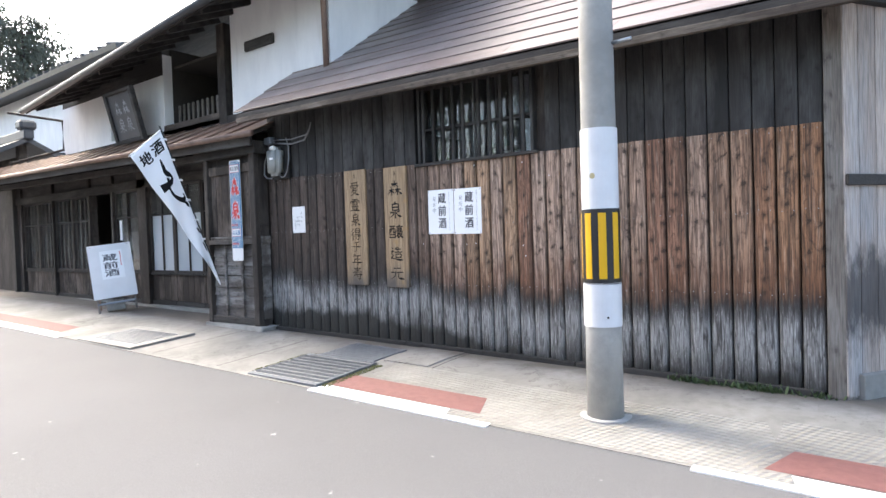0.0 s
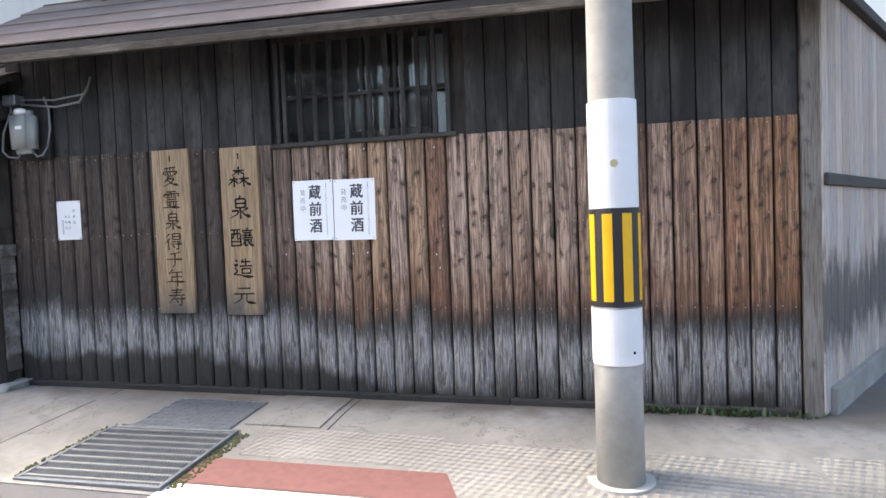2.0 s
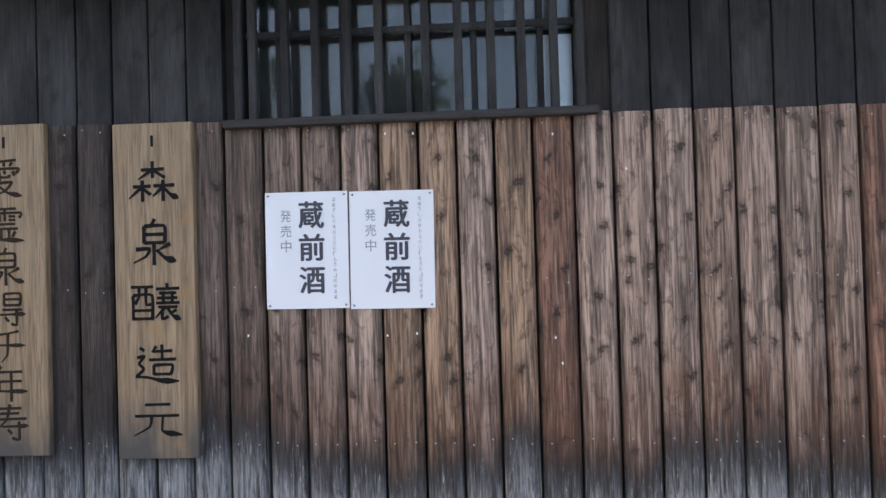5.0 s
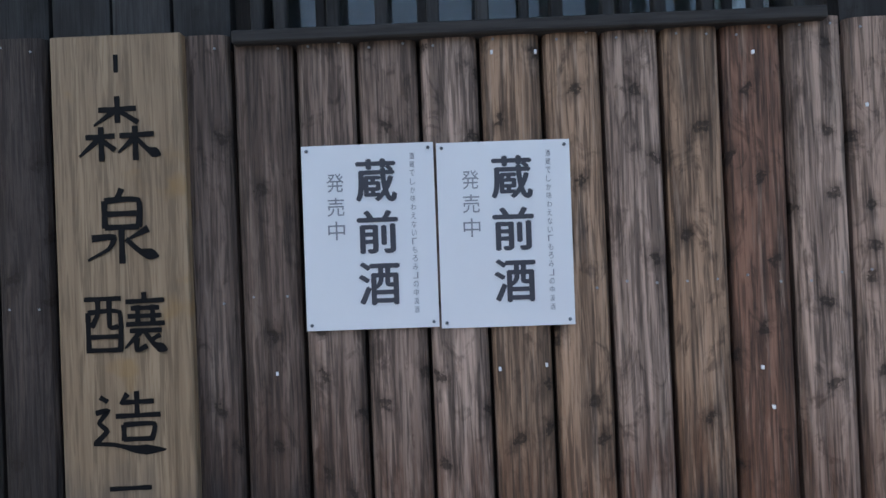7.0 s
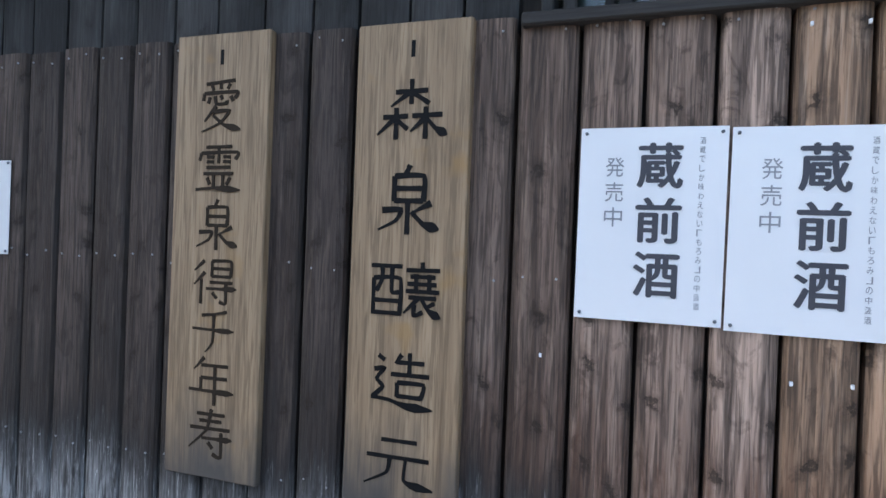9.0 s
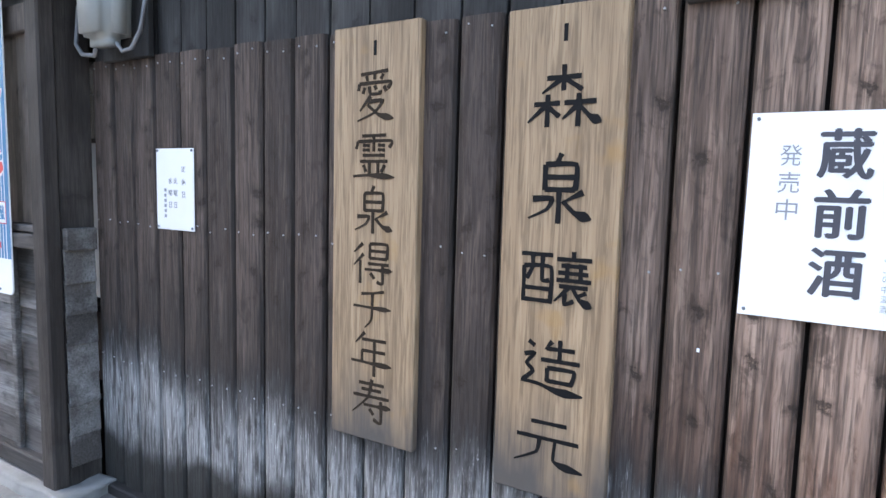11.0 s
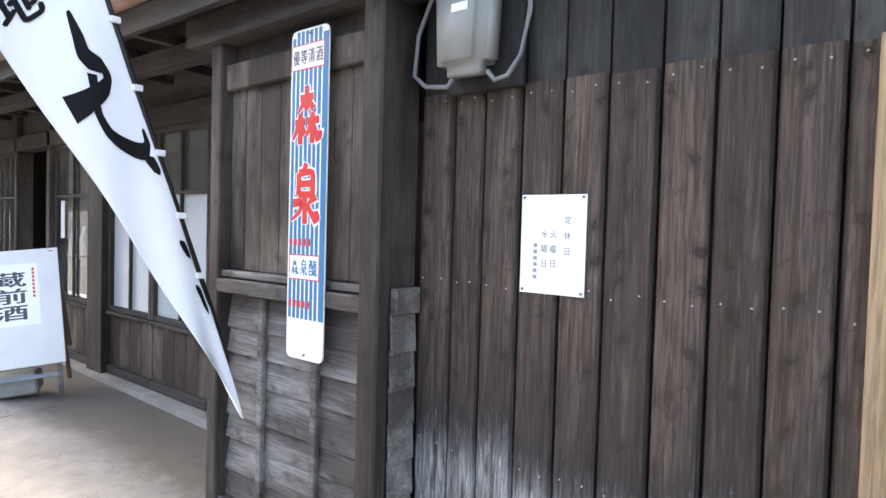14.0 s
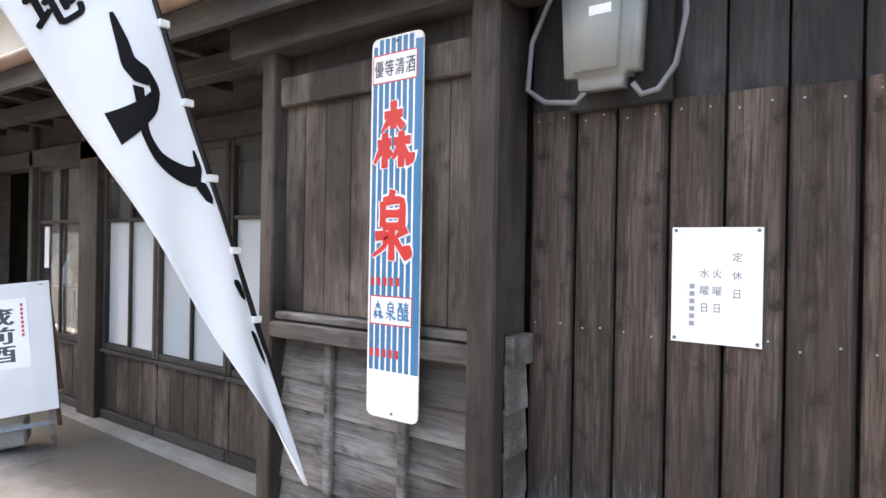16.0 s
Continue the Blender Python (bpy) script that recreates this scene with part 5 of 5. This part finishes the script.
def build_upper_storey():
    y = 0.52
    up = tagged(empty("wall_upper", -6, y, 2.9), "white plastered upper storey with a dark loft opening", "wall", kind="structure")
    for a, b, zt in ((-9.55, -7.68, 3.95), (-7.3, -5.9, 4.1), (-4.1, -2.12, 4.4)):
        box("plaster", a, b, y, y + 0.15, 2.6, zt, PLASTER, up, 0)
    box("plaster", -7.68, -7.3, y, y + 0.15, 2.6, 2.95, PLASTER, up, 0)
    box("plaster", -7.68, -7.3, y, y + 0.15, 3.72, 4.0, PLASTER, up, 0)
    box("side", -9.55, -9.4, y + 0.15, 5.0, 2.75, 3.95, PLASTER, up, 0)
    box("side", -2.27, -2.12, y + 0.15, 5.0, 2.75, 4.45, PLASTER, up, 0)
    # Near-black loft boxes carry the shade of the opening in their colour.
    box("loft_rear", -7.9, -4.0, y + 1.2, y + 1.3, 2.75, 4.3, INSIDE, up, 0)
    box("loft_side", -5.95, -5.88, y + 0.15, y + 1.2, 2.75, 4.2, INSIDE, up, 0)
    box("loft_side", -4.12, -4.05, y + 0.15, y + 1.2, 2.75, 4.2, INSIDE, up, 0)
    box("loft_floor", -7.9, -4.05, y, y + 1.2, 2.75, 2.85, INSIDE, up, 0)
    box("beam", -4.4, -4.22, y - 0.03, y + 0.1, 2.7, 4.2, DARKWOOD, up)
    box("rail", -5.9, -4.4, y - 0.02, y + 0.06, 2.82, 2.98, EAVEWOOD, up)
    for k in range(11):
        box("slat", -5.85 + k * 0.13, -5.79 + k * 0.13, y + 0.2, y + 0.22, 2.86, 3.32, POSTWOOD, up)
    box("vent_bar", -3.74, -3.14, y - 0.05, y, 3.69, 3.82, DARKWOOD_X, up, 0.01)
    # Dark strip over the plaster tops, painting in the shade under the eave.
    box("dark_band", -9.56, -5.9, y - 0.012, y, 3.78, 4.2, DARKWOOD_X, up)
    tube("downpipe", [(-2.3, y - 0.05, 4.6), (-2.16, y - 0.05, 4.3), (-2.14, y - 0.05, 3.0)], 0.035, RUST, up)
    tube("downpipe", [(-9.9, -0.3, 3.66), (-9.5, y - 0.05, 3.55), (-9.5, y - 0.05, 3.0), (-10.1, -0.2, 2.75)], 0.025, DARKWOOD, up)
    # roof
    roof = tagged(empty("roof_upper", -6, -0.2, 3.8), "dark sheet roof of the two-storey shop", "roof", kind="structure")
    lean = math.degrees(math.atan2(0.47, 5.5))
    XF[0] = pose(-8.93, -0.3, 3.66, 0, -lean, 0) @ Matrix.Rotation(radians(24), 4, "X")
    box("deck", -0.15, 8.2, 0.02, 5.5, -0.09, -0.02, DARKWOOD_X, roof)
    box("sheet", -0.2, 8.2, 0.0, 5.5, -0.018, 0.01, TILE, roof)
    box("fascia", -0.2, 8.2, -0.02, 0.02, -0.12, -0.01, DARKWOOD_X, roof)
    tube("gutter", [(-0.2, -0.06, -0.06), (8.0, -0.06, -0.06)], 0.05, TILE, roof, 10)
    for k in range(20):
        box("rafter", 0.1 + 0.4 * k, 0.16 + 0.4 * k, 0.03, 0.9, -0.16, -0.092, DARKWOOD_X, roof)
    XF[0] = Matrix.Identity(4)
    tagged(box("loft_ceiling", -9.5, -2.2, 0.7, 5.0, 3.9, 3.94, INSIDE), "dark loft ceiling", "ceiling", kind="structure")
    # name plaque, leaning forward
    XF[0] = pose(-6.42, 0.24, 2.76, 14, 0, 0)
    pl = tagged(empty("plaque", 0, 0, 0), "dark framed wooden name plaque leaning from the upper wall", "plaque")
    box("board", -0.36, 0.36, 0.0, 0.03, 0.06, 0.76, TILE, pl)
    for x0, x1, z0, z1 in ((-0.44, -0.36, 0, 0.82), (0.36, 0.44, 0, 0.82), (-0.36, 0.36, 0, 0.06), (-0.36, 0.36, 0.76, 0.82)):
        box("frame", x0, x1, -0.03, 0.05, z0, z1, DARKWOOD_X, pl, 0.01)
    for k, (mx, mz) in enumerate(((0.12, 0.55), (0.12, 0.28), (-0.12, 0.55), (-0.12, 0.28))):
        brush_character("mark", "森泉"[k % 2], 0.2, 0.22, on_wall(mx, -0.002, mz), PALEPRINT, pl, 0.035, 0.002)
    XF[0] = Matrix.Identity(4)


def build_neighbours():
    # white storehouse further along and a white gable behind
    far = tagged(empty("storehouse", -19, 6, 0), "white plastered storehouse with a dark tiled roof", "house")
    bm = bmesh.new()
    v = [bm.verts.new(p) for p in ((-34, 5, 0), (-16, 5, 0), (-16, 5, 7.1), (-34, 5, 7.1), (-34, 13, 0), (-16, 13, 0), (-16, 13, 7.1), (-34, 13, 7.1))]
    for f in ((0, 1, 2, 3), (1, 5, 6, 2), (5, 4, 7, 6), (4, 0, 3, 7), (3, 2, 6, 7)):
        bm.faces.new([v[k] for k in f])
    mesh_of("wall", bm, PLASTER, far)
    XF[0] = pose(-35, 4.2, 6.95, 14, 0, 0)
    box("roof", 0, 20, 0, 5.4, 0, 0.16, TILE, far)
    for k in range(34):
        box("roof_rib", 0.3 + 0.58 * k, 0.42 + 0.58 * k, 0, 5.4, 0.16, 0.25, TILE, far)
    XF[0] = Matrix.Identity(4)
    box("bar", -22.5, -21.6, 4.9, 5, 6.45, 6.58, DARKWOOD_X, far)
    box("bar", -19, -18.2, 4.9, 5, 6.6, 6.72, DARKWOOD_X, far)
    box("canopy", -24, -20.5, 4.3, 5, 4.35, 4.5, TILE, far)
    box("canopy_wall", -23.5, -21, 4.8, 5, 3.0, 4.35, DARKWOOD_X, far)
    gate = tagged(empty("gate_roof", -16, 1.5, 0), "small dark tiled gate roof with a ridge ornament", "gate")
    XF[0] = pose(-17.5, 0.6, 0)
    for s, r in ((0, 28), (1, -28)):
        flat = XF[0]
        XF[0] = flat @ pose(0, 1.2, 4.05) @ Matrix.Rotation(radians(r), 4, "X")
        box("slope", -2.5, 2.5, -1.3 if s == 0 else 0, 0 if s == 0 else 1.3, -0.1, 0.02, TILE, gate)
        XF[0] = flat
    box("ridge", -2.6, 2.6, 1.08, 1.32, 4.0, 4.25, TILE, gate, 0.03)
    box("ornament", 2.2, 2.6, 1.0, 1.4, 4.25, 4.5, TILE, gate, 0.06)
    for x in (-2.0, 2.0):
        box("post", x - 0.1, x + 0.1, 1.1, 1.3, 0.1, 4.0, DARKWOOD, gate)
    box("panel", -1.9, 1.9, 1.15, 1.25, 0.1, 3.6, DARKWOOD, gate)
    XF[0] = Matrix.Identity(4)
    back = tagged(empty("rear_house", -2, 8, 0), "tall white plastered house behind the storehouse", "house")
    box("wall", -6.4, 6, 5.2, 12, 0, 8.0, PLASTER, back, 0)
    box("roof", -6.5, 6.5, 4.8, 12.5, 8.0, 8.2, TILE, back)
    tube("cable", [(-6.1, 5.15, 7.5), (-5.9, 5.15, 6.6), (-5.4, 5.15, 6.0), (-4.8, 5.15, 6.1)], 0.02, CABLE, back)
    # added walls across the street, there only for what the panes reflect
    opp = tagged(empty("wall_opposite", 0, -11, 0), "added dark wall across the street that tones the pane reflections", "wall", kind="structure")
    box("wall", -14, 16, -12.2, -12, -0.1, 2.6, DARKWOOD_X, opp, 0)
    # Tall dark part keeps the bright low sky out of the panes.
    box("tall_wall", -70, -14, -12.2, -12, -0.1, 7.5, DARKWOOD_X, opp, 0)
    # Pale part gives the lower panes something bright to mirror.
    box("lower_wall", -70, -14, -11.99, -11.9, -0.1, 1.9, PALECON, opp, 0)
    box("band", -70, 16, -11.89, -11.86, 0.0, 0.25, RUST, opp, 0)
    box("band", -20, 16, -11.995, -11.96, 0.0, 0.5, RUST, opp, 0)


def tree_thing(x, y, z, h, seed, leaf=None):
    rnd = random.Random(seed)
    root = tagged(empty("tree", x, y, z), "tall dark evergreen tree on the far slope", "tree", group="trees on the slope")
    bm = bmesh.new()
    add_tube(bm, [(x, y, z), (x + 0.2, y, z + h * 0.5), (x, y, z + h * 0.92)], [0.28, 0.18, 0.05], 8)
    tips = []
    for k in range(16):
        t = 0.3 + 0.62 * k / 16
        a = rnd.uniform(0, math.tau)
        r = h * 0.26 * (1.15 - t) * rnd.uniform(0.7, 1.3) + 0.4
        p = Vector((x, y, z + h * t))
        q = p + Vector((math.cos(a) * r, math.sin(a) * r, r * 0.35))
        add_tube(bm, [p, p.lerp(q, 0.5) + Vector((0, 0, 0.1)), q], [0.08, 0.05, 0.02], 5)
        tips += [p.lerp(q, f) for f in (0.45, 0.75, 1.0)]
    mesh_of("trunk", bm, BARK, root)
    bm = bmesh.new()
    for p in tips:
        for _ in range(60):
            c = p + Vector((rnd.gauss(0, 0.5), rnd.gauss(0, 0.5), rnd.gauss(0, 0.38)))
            e = Euler((rnd.uniform(0, 6), rnd.uniform(0, 6), rnd.uniform(0, 6))).to_matrix()
            s = rnd.uniform(0.12, 0.26)
            bm.faces.new([bm.verts.new(c + e @ Vector(d) * s) for d in ((-1, 0, 0), (0, -0.4, 0.1), (1, 0, 0), (0, 0.4, 0.1))])
    tagged(mesh_of("foliage", bm, leaf or LEAF, root), kind="stuff")


def build_weeds():
    rnd = random.Random(21)
    bm = bmesh.new()
    for cx, n in ((2.05, 60), (2.45, 90), (2.6, 70), (2.2, 50), (2.85, 30)):
        for _ in range(n):
            x, y = cx + rnd.gauss(0, 0.07), -0.055 + rnd.gauss(0, 0.018)
            z = ground_z(x, y)
            a, h, w = rnd.uniform(0, math.tau), rnd.uniform(0.015, 0.06), rnd.uniform(0.005, 0.012)
            d = Vector((math.cos(a), math.sin(a), 0))
            p = Vector((x, y, z))
            s = Vector((-d.y, d.x, 0)) * w
            t = p + d * h * 0.6 + Vector((0, 0, h))
            bm.faces.new([bm.verts.new(q) for q in (p - s * 0.4, p + s * 0.4, p.lerp(t, 0.6) + s, t, p.lerp(t, 0.6) - s)])
    tagged(mesh_of("weeds", bm, LEAF), "small green weeds at the foot of the wall", "weeds", kind="stuff")
    bm = bmesh.new()
    for x0, x1, y0, y1, n in ((-0.36, -0.28, -1.4, -0.74, 260), (-1.24, -0.36, -0.76, -0.7, 90), (-1.28, -1.22, -1.4, -0.74, 120)):
        for _ in range(n):
            x, y = rnd.uniform(x0, x1), rnd.uniform(y0, y1)
            r = bmesh.ops.create_icosphere(bm, subdivisions=1, radius=rnd.uniform(0.004, 0.009))
            bmesh.ops.translate(bm, vec=(x, y, ground_z(x, y) + 0.006), verts=r["verts"])
    tagged(mesh_of("moss_rim", bm, MOSS), "yellow-green moss round the drain grate", "moss", kind="stuff")


build_ground()
build_barn()
build_barn_roof()
build_fence()
build_shop()
build_bay()
build_low_roof()
build_upper_storey()
build_neighbours()
for k, (tx, ty, th) in enumerate(((-55, 10.5, 21), (-54, 13, 23.5), (-53.5, 15.2, 24.5), (-53, 17.2, 22.5), (-52.5, 19.5, 21), (-58, 14.5, 25), (-57, 18, 24), (-51, 21.5, 20), (-59, 11, 24), (-56, 16.3, 23))):
    tree_thing(tx, ty, 0.0, th - 2.5, k, HAZELEAF)
for k, (tx, ty, th) in enumerate(((7, 6, 6), (9.5, 8, 7), (-8, -17, 9), (-14, -16, 8), (-2, -18, 8))):
    tree_thing(tx, ty, 0.0, th, 20 + k)
build_pole()
build_signboard(-0.845, -0.551, 0.622, 1.822, INK, 0.044, [("森", 1.612, 0.19, 0.15), ("泉", 1.394, 0.165, 0.165), ("醸", 1.178, 0.185, 0.135), ("造", 0.961, 0.17, 0.135), ("元", 0.762, 0.185, 0.125)])
build_signboard(-1.403, -1.102, 0.636, 1.838, CARVED, 0.040, [("愛", 1.643, 0.135, 0.14), ("霊", 1.471, 0.15, 0.13), ("泉", 1.321, 0.14, 0.135), ("得", 1.166, 0.145, 0.125), ("千", 1.034, 0.145, 0.115), ("年", 0.899, 0.15, 0.13), ("寿", 0.757, 0.15, 0.13)])
build_notice(-0.3, -0.002, 1.142, 1.558, 0.3)
build_notice(0.003, 0.303, 1.136, 1.553, 0.5)
build_small_notice()
build_meter()
build_enamel_sign()
build_flag()
build_sandwich_board()
build_grate(-1.22, -0.37, -1.42, -0.74, 40, 9, STEEL, 0.012)
build_grate(-4.51, -3.35, -1.38, -0.74, 26, 15, STEEL, 0.06)
build_chequer_plate()
build_weeds()
